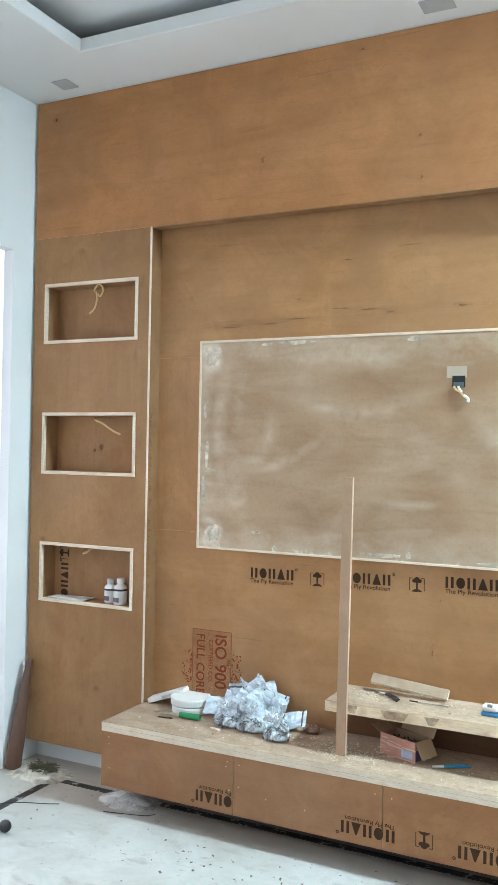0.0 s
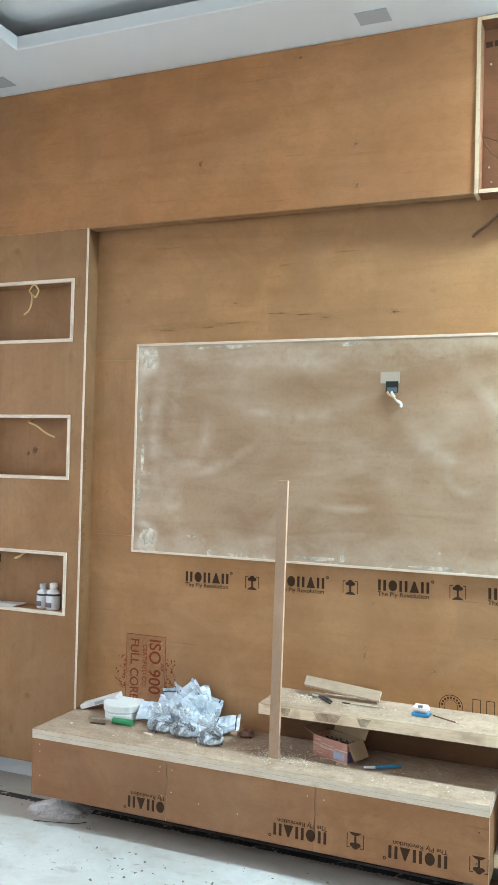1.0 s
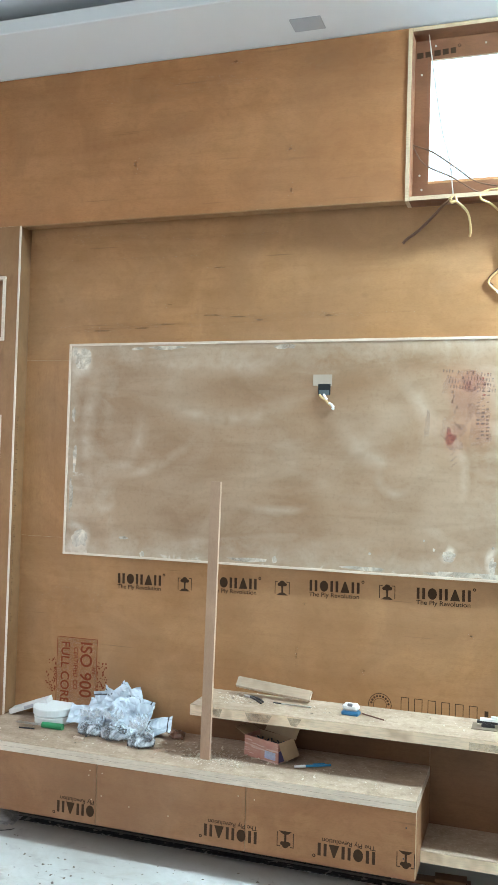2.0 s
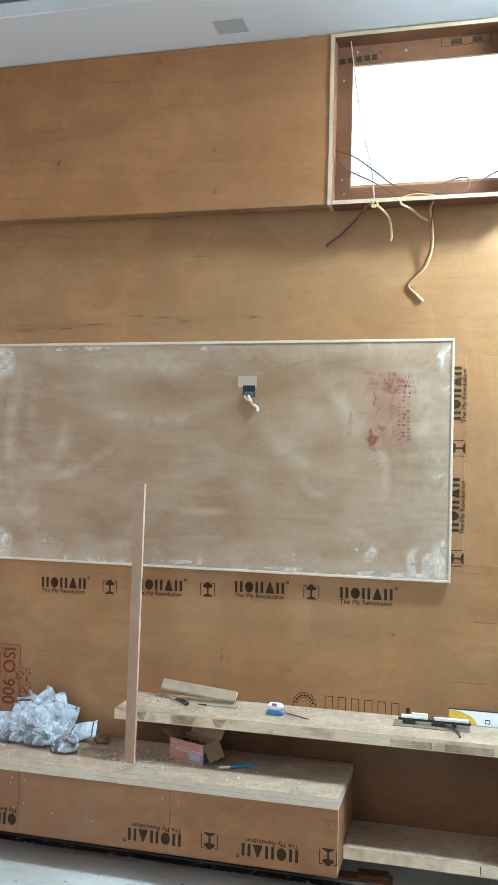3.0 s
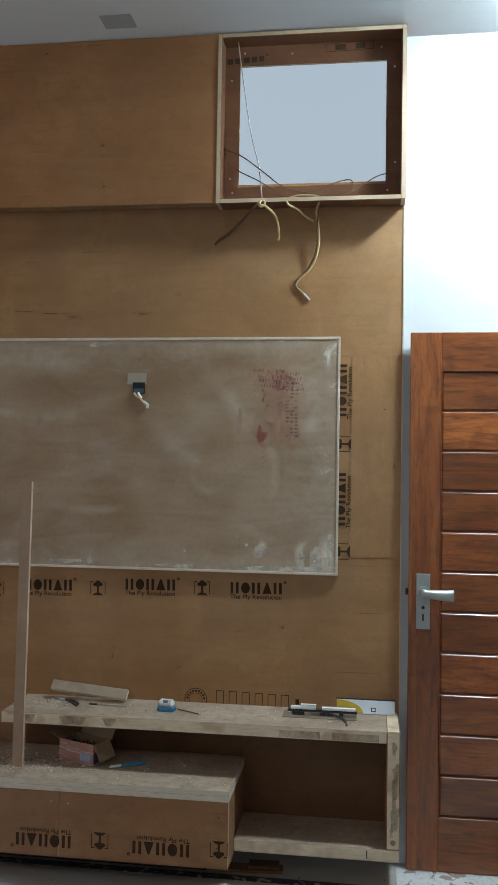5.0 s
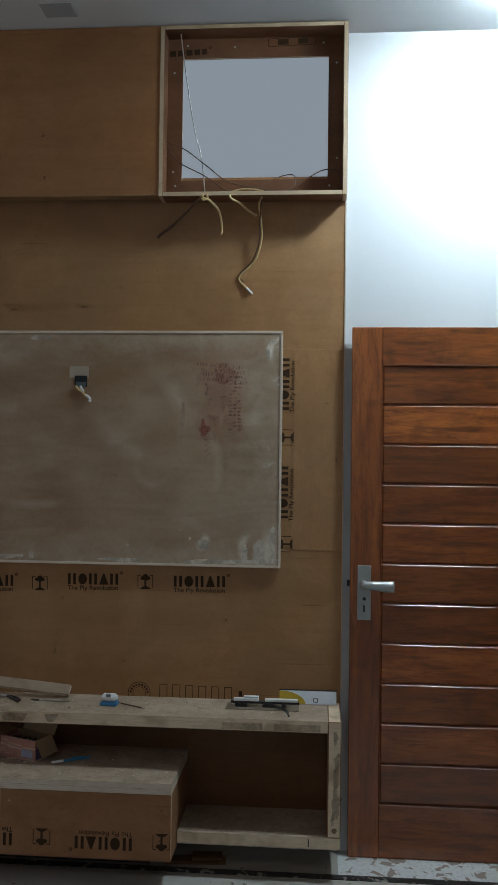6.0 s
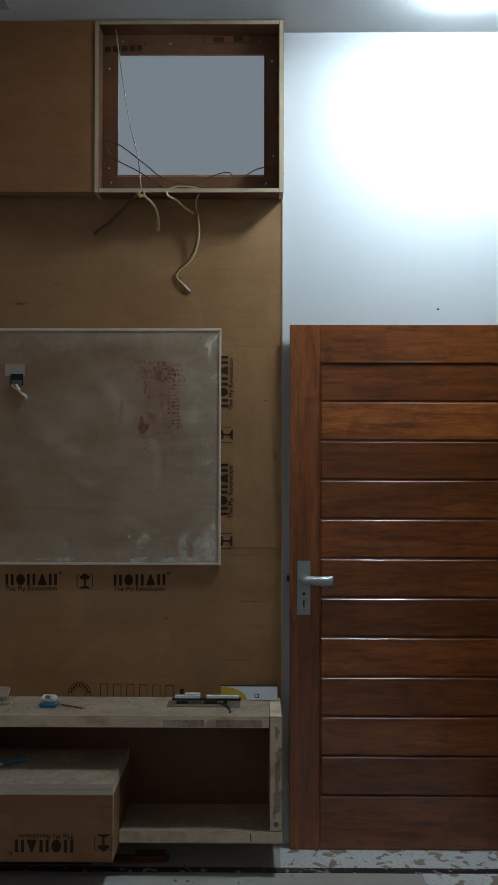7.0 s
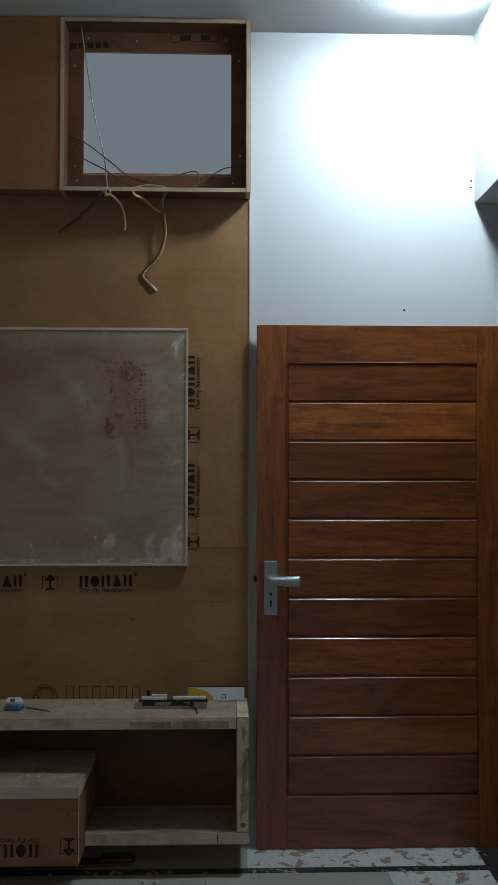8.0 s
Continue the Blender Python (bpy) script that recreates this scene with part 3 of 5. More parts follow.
part("back_sheet", box(XR - 0.001, XE - 0.004, 0.0, 0.015, 0.10, 1.2233, axis="y"), [PLY_BACK, EDGE], panelling)
part("edge_strip", box(XE - 0.0038, XE + 0.001, -0.003, 0.0155, 0.66, ZR), EDGE_PALE, panelling, "pale raw wood edge strip")

for a, b in NICHES:
    niche = thing("wall_niche", ((NX0 + NX1) / 2, YF, a), "rectangular plywood wall niche with a pale wooden lip", "wall niche", "wall niches")
    t, f, bk = 0.016, YF - 0.006, 0.012
    part("lip", box(NX0, NX1, f, YF + 0.012, b - t, b, bevel=0.0015), EDGE_PALE, niche, "pale wooden edging")
    part("lip", box(NX0, NX1, f, YF + 0.012, a, a + t, bevel=0.0015), EDGE_PALE, niche, "pale wooden edging")
    part("lip", box(NX0, NX0 + t, f, YF + 0.012, a + t, b - t, bevel=0.0015), EDGE_PALE, niche, "pale wooden edging")
    part("lip", box(NX1 - t, NX1, f, YF + 0.012, a + t, b - t, bevel=0.0015), EDGE_PALE, niche, "pale wooden edging")
    part("niche_top", box(NX0, NX1, YF + 0.0125, bk, b - t, b - 0.002), PLY_UP, niche)
    part("niche_bottom", box(NX0, NX1, YF + 0.0125, bk, a + 0.002, a + t), PLY_BACK, niche)
    part("niche_side", box(NX0 + 0.001, NX0 + t, YF + 0.0125, bk, a + t, b - t), PLY_UP, niche)
    part("niche_side", box(NX1 - t, NX1 - 0.001, YF + 0.0125, bk, a + t, b - t), PLY_UP, niche)
    part("niche_back", box(NX0, NX1, bk, bk + 0.006, a, b), PLY_UP, niche)

# ---- the high display box ----
case = thing("display_box", ((XW + XE) / 2, 0.0, ZR), "open plywood wall box with a square hole and loose wires", "wall box")
t = 0.018
part("side_board", box(XW, XW + t, YF - 0.004, 0.0, ZR - 0.004, ZT, bevel=0.001, axis="x"), [PLY_RED, EDGE], case)
part("side_board", box(XE - t, XE, YF - 0.004, 0.0, ZR - 0.004, ZT, bevel=0.001, axis="x"), [PLY_RED, EDGE], case)
part("top_board", box(XW + t, XE - t, YF - 0.004, 0.0, ZT - t, ZT, bevel=0.001, axis="z"), [PLY_RED, EDGE], case)
part("bottom_board", box(XW + t, XE - t, YF - 0.004, 0.0, ZR - 0.004, ZR - 0.004 + t, bevel=0.001, axis="z"), [PLY_RED, EDGE], case)
part("backboard", holed(XW + t, XE - t, ZR + t - 0.004, ZT - t, -0.006, 0.006, [(-0.719, -0.108, 2.763, 3.279)]), [PLY_RED, EDGE], case, "red-brown ply back with a cut hole")

# ---- the smeared board ----
board = thing("backing_board", (-1.32, -0.017, 1.15), "large ply board smeared with grey filler, for a television", "backing board")
part("board_sheet", box(-2.345, -0.294, -0.016, -0.0015, 1.160, 2.117), BOARD, board)
part("edge_strip", box(-2.356, -0.284, -0.019, -0.001, 2.117, 2.128, bevel=0.001), EDGE_PALE, board, "pale wooden edging")
bm = box(-2.356, -0.284, -0.019, -0.001, 1.150, 1.160, bevel=0.001)
part("edge_strip", bm, EDGE_PALE, board, "pale wooden edging")
part("edge_strip", box(-2.356, -2.345, -0.019, -0.001, 1.160, 2.117, bevel=0.001), EDGE_PALE, board, "pale wooden edging")
part("edge_strip", box(-0.294, -0.284, -0.019, -0.001, 1.160, 2.117, bevel=0.001), EDGE_PALE, board, "pale wooden edging")

# ---- the low cabinet ----
CX0, CX1, CY, CZ0, CZ1, CZ2 = -2.601, -0.658, -0.405, 0.115, 0.358, 0.398
cabinet = thing("low_cabinet", (-1.63, -0.2, CZ0), "long low plywood cabinet with a dusty top, unfinished", "cabinet")
part("top_slab", box(CX0, CX1, CY - 0.002, -0.0005, CZ1 + 0.0201, CZ2, bevel=0.0008, axis="z"), [DUSTY, EDGE_PALE], cabinet, "dusty top with a pale raw edge")
part("under_slab", box(CX0, CX1, CY - 0.001, -0.0005, CZ1, CZ1 + 0.0199, bevel=0.0003, axis="z"), [DUSTY, EDGE_PALE], cabinet)
S1, S2 = -1.938, -1.302
FRONTS = []
for a, b in ((CX0, S1), (S1, S2), (S2, CX1)):
    FRONTS.append((b, part("front_panel", box(a + 0.0012, b - 0.0012, CY, CY + 0.016, CZ0, CZ1 - 0.001, bevel=0.0008, axis="y"), [PLY_FACE, EDGE], cabinet)))
part("side_panel", box(CX1 - 0.0185, CX1 - 0.0005, CY + 0.0162, -0.0005, CZ0, CZ1 - 0.0005, axis="x"), [PLY_FACE, EDGE], cabinet)
part("side_panel", box(CX0 + 0.0005, CX0 + 0.0185, CY + 0.0162, -0.0005, CZ0, CZ1 - 0.0005, axis="x"), [PLY_FACE, EDGE], cabinet)
part("bottom_board", box(CX0 + 0.019, CX1 - 0.019, CY + 0.0165, -0.0005, CZ0 + 0.003, CZ0 + 0.02), PLY_RED, cabinet)
# plinth colour also carries the shade below the cabinet
part("plinth", box(CX0 + 0.14, CX1 - 0.12, -0.17, -0.15, 0.0, CZ0 + 0.003), DARK, cabinet, "recessed plinth, near black for shade under the cabinet")

# ---- the open shelf unit ----
SY = -0.272
unit = thing("open_shelf_unit", (-0.35, -0.12, 0.135), "open blockboard shelf unit with raw patchy edges", "shelf unit")
part("top_shelf", box(-1.595, -0.086, SY, -0.0005, 0.562, 0.606, bevel=0.0015, axis="z"), [DUSTY, EDGE_PATCHY], unit, "dusty shelf with a raw blockboard edge")
part("end_panel", box(-0.0855, -0.036, SY, -0.0005, 0.173, 0.606, bevel=0.003, axis="x"), [PLY_FACE, EDGE_PATCHY], unit, "raw blockboard end panel")
part("bottom_shelf", box(CX1 + 0.001, -0.036, SY, -0.0005, 0.128, 0.1725, bevel=0.0015, axis="z"), [DUSTY, EDGE_PATCHY], unit)
# red-brown backs coloured extra dark to carry the shade under the shelf
part("back_panel", box(CX1 + 0.001, -0.087, -0.008, -0.001, 0.173, 0.561), PLY_DARK, unit, "dark red-brown ply back, deepened for shade under the shelf")
part("back_panel", box(-1.595, CX1, -0.008, -0.001, CZ2 + 0.001, 0.561), PLY_DARK, unit, "dark red-brown ply back, deepened for shade under the shelf")

# ---- the leaning batten ----
bm = box(-0.0205, 0.0205, -0.010, 0.010, 0.0, 1.117, bevel=0.001, axis="y")
batten = part("wooden_batten", bm, [plywood("batten_face", (0.50, 0.330, 0.225), (0.41, 0.262, 0.170), "z", 0.1), raw_edge("batten_side", (0.56, 0.40, 0.28), (0.42, 0.28, 0.18), 0.3)])
batten.matrix_world = Matrix.Translation((-1.518, -0.282, CZ2)) @ pose(0, 0, 0, -0.4, 0.53, 3)
tagged(batten, "upright sawn wooden batten standing on the cabinet", "wooden batten")

# ---- the door leaf ----
DY = -0.040
door = thing("door_1", (0.5, DY, 0.0), "varnished reddish teak panelled door leaf, folded flat against the wall", "door", kind="structure")
part("stile", box(0.0, 0.122, DY, DY + 0.036, 0.004, 2.14, bevel=0.002), TEAK_UP, door)
part("stile", box(0.914, 1.036, DY, DY + 0.036, 0.004, 2.14, bevel=0.002), TEAK_UP, door)
part("rail", box(0.1225, 0.9135, DY + 0.0004, DY + 0.036, 1.988, 2.14, bevel=0.002), TEAK_MID, door)
part("rail", box(0.1225, 0.9135, DY + 0.0004, DY + 0.036, 0.004, 0.216, bevel=0.002), TEAK_MID, door)
part("panel_core", box(0.1225, 0.9135, DY + 0.014, DY + 0.032, 0.2165, 1.9875), TEAK, door)

# door planks and lock
ZP = [0.2195 + i * (1.9845 - 0.2195) / 11 for i in range(12)]
TONES = [TEAK_DEEP, TEAK, TEAK_MID, TEAK_LIGHT, TEAK_DEEP, TEAK_MID, TEAK, TEAK_MID, TEAK_DEEP, TEAK_LIGHT, TEAK_DEEP]
for a, b, tone in zip(ZP, ZP[1:], TONES):
    bm = box(0.1265, 0.9095, DY + 0.002, DY + 0.0145, a + 0.003, b - 0.003)
    front = [e for e in bm.edges if all(v.co.y < DY + 0.01 for v in e.verts)]
    bmesh.ops.bevel(bm, geom=front, offset=0.0050, segments=1, affect="EDGES", profile=0.5)
    part("plank", bm, tone, door)
bm = box(0.1225, 0.1262, DY - 0.003, DY + 0.013, 0.2165, 1.9875, bevel=0.001)
part("bead", bm, TEAK, door)
part("bead", box(0.9098, 0.9135, DY - 0.003, DY + 0.013, 0.2165, 1.9875, bevel=0.001), TEAK, door)
part("bead", box(0.1263, 0.9097, DY - 0.003, DY + 0.013, 1.9838, 1.9875, bevel=0.001), TEAK, door)
SATIN = plain("satin_lock_steel", (0.47, 0.49, 0.47), 0.48, 0.85, 0.3, 30)
lock = part("lock_plate", box(0.030, 0.084, DY - 0.005, DY - 0.0003, 0.952, 1.172, bevel=0.0015), SATIN, door, "brushed steel lock plate")
bm = tube([(0.056, DY - 0.003, 1.098), (0.056, DY - 0.045, 1.098), (0.075, DY - 0.052, 1.098), (0.12, DY - 0.052, 1.095), (0.172, DY - 0.05, 1.094)], 0.0175, 12, 6)
for v in bm.verts:
    if v.co.x > 0.07:
        v.co.z = 1.095 + (v.co.z - 1.095) * (1.0 + 3.5 * (v.co.x - 0.07))
part("lever_handle", bm, SATIN, lock, "brushed steel lever handle", smooth=True)
bm = rod(bmesh.new(), (0.058, DY - 0.016, 1.096), (0.058, DY - 0.0055, 1.096), 0.0265, None, 24)
part("rosette", bm, SATIN, lock)
bm = rod(bmesh.new(), (0.057, DY - 0.0065, 1.038), (0.057, DY - 0.0052, 1.038), 0.007, None, 12)
bx(bm, 0.0535, 0.0605, DY - 0.0065, DY - 0.0052, 0.985, 1.012)
part("keyhole", bm, BLACK, lock)
part("latch", box(-0.012, -0.0005, DY + 0.010, DY + 0.026, 1.085, 1.110, bevel=0.002), BLACK, door)

# ---- printed marks on the ply ----


def flat(bm, points, m):
    lift = 0.000012 * (len(bm.faces) % 60)
    bm.faces.new([bm.verts.new(m @ Vector((u, v, lift))) for u, v in points])


def ring(bm, cx, cy, r0, r1, m, n=24, squash=1.0, a0=0.0, a1=360.0):
    for k in range(n):
        a, b = radians(a0 + (a1 - a0) * k / n), radians(a0 + (a1 - a0) * (k + 1) / n)
        flat(bm, [(cx + r * math.cos(q) * squash, cy + r * math.sin(q)) for r, q in ((r0, a), (r1, a), (r1, b), (r0, b))], m)


def rect(bm, x0, x1, y0, y1, m):
    flat(bm, [(x0, y0), (x1, y0), (x1, y1), (x0, y1)], m)


def hollow(bm, x0, x1, y0, y1, w, m):
    rect(bm, x0, x1, y0, y0 + w, m), rect(bm, x0, x1, y1 - w, y1, m)
    rect(bm, x0, x0 + w, y0 + w, y1 - w, m), rect(bm, x1 - w, x1, y0 + w, y1 - w, m)


def on_wall(x, y, z, spin=0.0):
    """Print plane: u to the right and v up on a surface that looks to the camera's side."""
    return Matrix.Translation((x, y, z)) @ pose(0, 0, 0, 90) @ pose(0, 0, 0, 0, 0, spin)


def words(name, body, size, m, mat, parent, width=None):
    data = bpy.data.curves.new(name, "FONT")
    data.body, data.size, data.offset = body, size, size * 0.012
    tmp = new(name, data)
    me = bpy.data.meshes.new_from_object(tmp.evaluated_get(bpy.context.evaluated_depsgraph_get()))
    bpy.data.objects.remove(tmp)
    bm = bmesh.new()
    bm.from_mesh(me)
    bpy.data.meshes.remove(me)
    if width:
        far = max(v.co.x for v in bm.verts)
        bmesh.ops.scale(bm, vec=(width / far, 1, 1), verts=bm.verts)
    bm.transform(m)
    return tagged(part(name, bm, mat, parent), kind="stuff")


def brand_block(m, parent, mat=INK, first=0, count=5):
    """The maker's name as five plain blocks with a small dot, 0.2 m long."""
    bm = bmesh.new()
    w, hgt = 0.039, 0.046
    for i in range(first, count):
        x = i * 0.0450
        if i == 1:
            flat(bm, [(x + w / 2 + w * 0.47 * math.cos(q * 0.3142), hgt / 2 + hgt / 2 * math.sin(q * 0.3142)) for q in range(20)], m)
        elif i == 3:
            flat(bm, [(x, 0), (x + w, 0), (x + w * 0.58, hgt), (x + w * 0.42, hgt)], m)
        else:
            rect(bm, x + w * 0.05, x + w * 0.34, 0, hgt, m), rect(bm, x + w * 0.62, x + w * 0.92, 0, hgt, m)
    if count == 5:
        ring(bm, 0.230, hgt + 0.003, 0.003, 0.0065, m, 14)
    return tagged(part("printed_mark", bm, mat, parent), kind="stuff")


def tree_mark(m, parent, mat=INK):
    """The maker's emblem as a framed blot on a stalk."""
    bm = bmesh.new()
    s = 0.066
    for x in (0.0, s - 0.003):
        rect(bm, x, x + 0.003, 0.006, s * 0.9, m)
    rect(bm, 0.003, 0.014, s * 0.9 - 0.003, s * 0.9, m), rect(bm, s - 0.014, s - 0.003, s * 0.9 - 0.003, s * 0.9, m)
    for cx, cy, r in ((0.033, 0.054, 0.012), (0.022, 0.047, 0.010), (0.044, 0.047, 0.010), (0.033, 0.043, 0.008)):
        flat(bm, [(cx + r * math.cos(k * 0.6), cy + r * 0.8 * math.sin(k * 0.6)) for k in range(10)], m)
    rect(bm, 0.029, 0.037, 0.010, 0.040, m)
    flat(bm, [(0.008, 0.001), (0.058, 0.001), (0.045, 0.011), (0.033, 0.014), (0.021, 0.011)], m)
    return tagged(part("printed_mark", bm, mat, parent), kind="stuff")


def ragged(name, colour, scale, lo, hi, most):
    """A thin worn film: noise eats it away."""
    s = Shade(name, 0.85, space="World")
    n = s.noise(s.scaled((1, 1, 1)), scale, 6, 0.7, 0.5)
    s.colour(colour)
    s.link(s.span(n, lo, hi, 0.0, most), s.b.inputs["Alpha"])
    return s.m


TINT = ragged("thin_red_print", (0.36, 0.10, 0.05), 18.0, 0.25, 0.8, 0.42)
PY = -0.0016
for i, x in enumerate((-2.076, -1.626, -1.177, -0.728)):
    z = 1.031 + 0.031 * min(1.0, (x + 2.076) / 0.90)
    brand_block(on_wall(x, PY, z, 0.8), panelling)
    words("printed_line", "The Ply Revolution", 0.026, on_wall(x, PY, z - 0.022, 0.8), INK, panelling, 0.215)
    if i < 3:
        tree_mark(on_wall(x + 0.298, PY, z - 0.014, 0.8), panelling)
for z in (1.80, 1.352):
    brand_block(on_wall(-0.256, PY - 0.001, z, 90), panelling)
    words("printed_line", "The Ply Revolution", 0.026, on_wall(-0.235, PY - 0.001, z - 0.01, 90), INK, panelling, 0.215)
for z in (1.655, 1.215):
    tree_mark(on_wall(-0.2345, PY - 0.001, z, 90), panelling)
# red stamp, turned on its side
m = on_wall(-2.376, PY, 0.766, -90)
bm = bmesh.new()
hollow(bm, 0.0, 0.33, 0.0, 0.209, 0.003, m)
for k in range(130):
    u, v = 0.10 + 0.16 * random.random(), random.choice((-1, 1))
    v = (-0.005 - 0.05 * random.random() ** 2) if v < 0 else 0.214 + 0.05 * random.random() ** 2
    r = 0.002 + 0.003 * random.random()
    flat(bm, [(u + r * math.cos(q * 1.05), v + r * math.sin(q * 1.05)) for q in range(6)], m)
tagged(part("printed_stamp", bm, INK_RED, panelling, "red printed quality stamp"), kind="stuff")
bm = bmesh.new()
rect(bm, 0.004, 0.326, 0.004, 0.205, on_wall(-2.376, PY + 0.0006, 0.766, -90))
tagged(part("stamp_ground", bm, TINT, panelling, "thin red printed ground"), kind="stuff")
words("printed_line", "ISO 900", 0.085, on_wall(-2.252, PY, 0.752, -90), INK_RED, panelling, 0.255)
words("printed_line", "CERTIFIED CO.", 0.030, on_wall(-2.287, PY, 0.722, -90), INK_RED, panelling, 0.20)
words("printed_line", "FULL CORE", 0.062, on_wall(-2.352, PY, 0.745, -90), INK_RED, panelling, 0.285)
words("printed_line", "AN", 0.028, on_wall(-2.192, PY, 0.640, -90), INK_RED, panelling, 0.03)
# round stamp and empty boxes above the shelf
bm = bmesh.new()
m = on_wall(-0.865, PY, 0.618)
ring(bm, 0, 0, 0.045, 0.048, m), ring(bm, 0, 0, 0.026, 0.028, m)
for k in range(9):
    a = radians(20 * k + 10)
    ring(bm, 0.036 * math.cos(a), 0.036 * math.sin(a), 0.0, 0.005, m, 8)
for k in range(6):
    hollow(bm, 0.085 + 0.054 * k, 0.085 + 0.054 * k + 0.033, -0.02, 0.042 - 0.001 * k, 0.0028, m)
rect(bm, 0.415, 0.43, 0.0, 0.022, m)
tagged(part("printed_stamp", bm, INK, panelling, "round brown stamp and a row of empty boxes"), kind="stuff")
# cabinet fronts, printed upside down
FY = CY - 0.0012
brand_block(on_wall(-1.2515, FY, 0.196, 180), cabinet)
words("printed_line", "The Ply Revolution", 0.024, on_wall(-1.2515, FY, 0.216, 180), INK, cabinet, 0.2)
brand_block(on_wall(-0.800, FY, 0.196, 180), cabinet)
words("printed_line", "The Ply Revolution", 0.024, on_wall(-0.800, FY, 0.216, 180), INK, cabinet, 0.2)
brand_block(on_wall(-1.898, FY, 0.190, 180), cabinet, INK, 1)
words("printed_line", "Ply Revolution", 0.024, on_wall(-1.945, FY, 0.210, 180), INK, cabinet, 0.155)
for x in (-1.108, -0.659):
    tree_mark(on_wall(x, FY, 0.218, 180), cabinet)
screws = [(CX0 + 0.04, 0.335), (CX0 + 0.042, 0.305), (CX0 + 0.045, 0.20), (S1 - 0.03, 0.33), (S1 - 0.035, 0.31), (S1 + 0.025, 0.325), (S1 + 0.024, 0.235),
          (S2 - 0.03, 0.32), (S2 + 0.035, 0.315), (CX1 - 0.035, 0.30), (-1.62, 0.20), (-1.79, 0.21), (S1 - 0.02, 0.215), (-0.70, 0.19)]
for x, z in screws:
    part("screw", rod(bmesh.new(), (x, CY - 0.0016, z), (x, CY + 0.004, z), 0.0028, None, 8), EDGE if x < -1.0 else BLACK, next(o for b, o in FRONTS if x < b))
# marks on niche back, reveal and wall box
low = [o for o in bpy.data.objects if o.name.startswith("wall_niche")][-1]
tree_mark(on_wall(-3.125, 0.0105, 1.035, 90), low)
brand_block(on_wall(-3.130, 0.0105, 0.800, 90), low, INK, 1)
bm = bmesh.new()
WORN = plain("worn_brown_print", (0.15, 0.075, 0.035), 0.9, 0, 0.6, 60)
for k in range(150):
    z = 0.75 + 0.0085 * k
    if noise.noise(Vector((z * 2.3, 4.0, 0))) < -0.10 or random.random() < 0.3:
        continue
    m = Matrix.Translation((XR + 0.0002, YF + 0.012 + 0.006 * random.random(), z)) @ pose(0, 0, 0, 90, 0, 90)
    rect(bm, 0.0, 0.004 + 0.014 * random.random(), 0.0, 0.002 + 0.003 * random.random(), m)
tagged(part("printed_mark", bm, WORN, panelling), kind="stuff")
bm = bmesh.new()
m = on_wall(-0.775, -0.0066, 3.283, 3)
for x0, x1 in ((0.0, 0.026), (0.034, 0.062), (0.07, 0.096), (0.104, 0.128), (0.136, 0.158)):
    rect(bm, x0, x1, 0.006, 0.030, m)
ring(bm, 0.172, 0.035, 0.004, 0.007, m, 12)
m = on_wall(-0.36, -0.0066, 3.322, 2)
hollow(bm, 0.0, 0.20, 0.0, 0.036, 0.003, m)
rect(bm, 0.04, 0.085, 0.006, 0.030, m), rect(bm, 0.125, 0.165, 0.006, 0.030, m)
tagged(part("printed_mark", bm, INK, case), kind="stuff")
for x, z in ((-0.755, 3.22), (-0.755, 2.80), (-0.70, 3.335), (-0.50, 3.325), (-0.13, 3.335), (-0.075, 3.25), (-0.07, 2.85), (-0.10, 2.735), (-0.745, 2.74)):
    part("screw", rod(bmesh.new(), (x, -0.0075, z), (x, -0.002, z), 0.0045, None, 8), STEEL, case)

# ---- filler patches, red marks and the socket hole on the board ----


FILL = ragged("white_filler", (0.84, 0.75, 0.62), 13.0, 0.26, 0.68, 0.95)
REDMARK = ragged("faded_red_print", (0.40, 0.075, 0.055), 30.0, 0.28, 0.68, 0.72)
REDBLOT = ragged("red_paint_blot", (0.45, 0.045, 0.035), 40.0, 0.25, 0.75, 0.70)
REDHAZE = ragged("rubbed_pink_haze", (0.46, 0.14, 0.10), 14.0, 0.32, 0.80, 0.44)


def blot(bm, x, z, rx, rz, y, rough=0.5):
    pts, ph = [], random.random() * 9
    for k in range(22):
        a = 2 * math.pi * k / 22
        r = 1 + rough * (noise.noise(Vector((math.cos(a) * 1.6, math.sin(a) * 1.6, ph))))
        pts.append(bm.verts.new((x + rx * r * math.cos(a), y, z + rz * r * math.sin(a))))
    bm.faces.new(pts)


bm, depth = bmesh.new(), 0.0
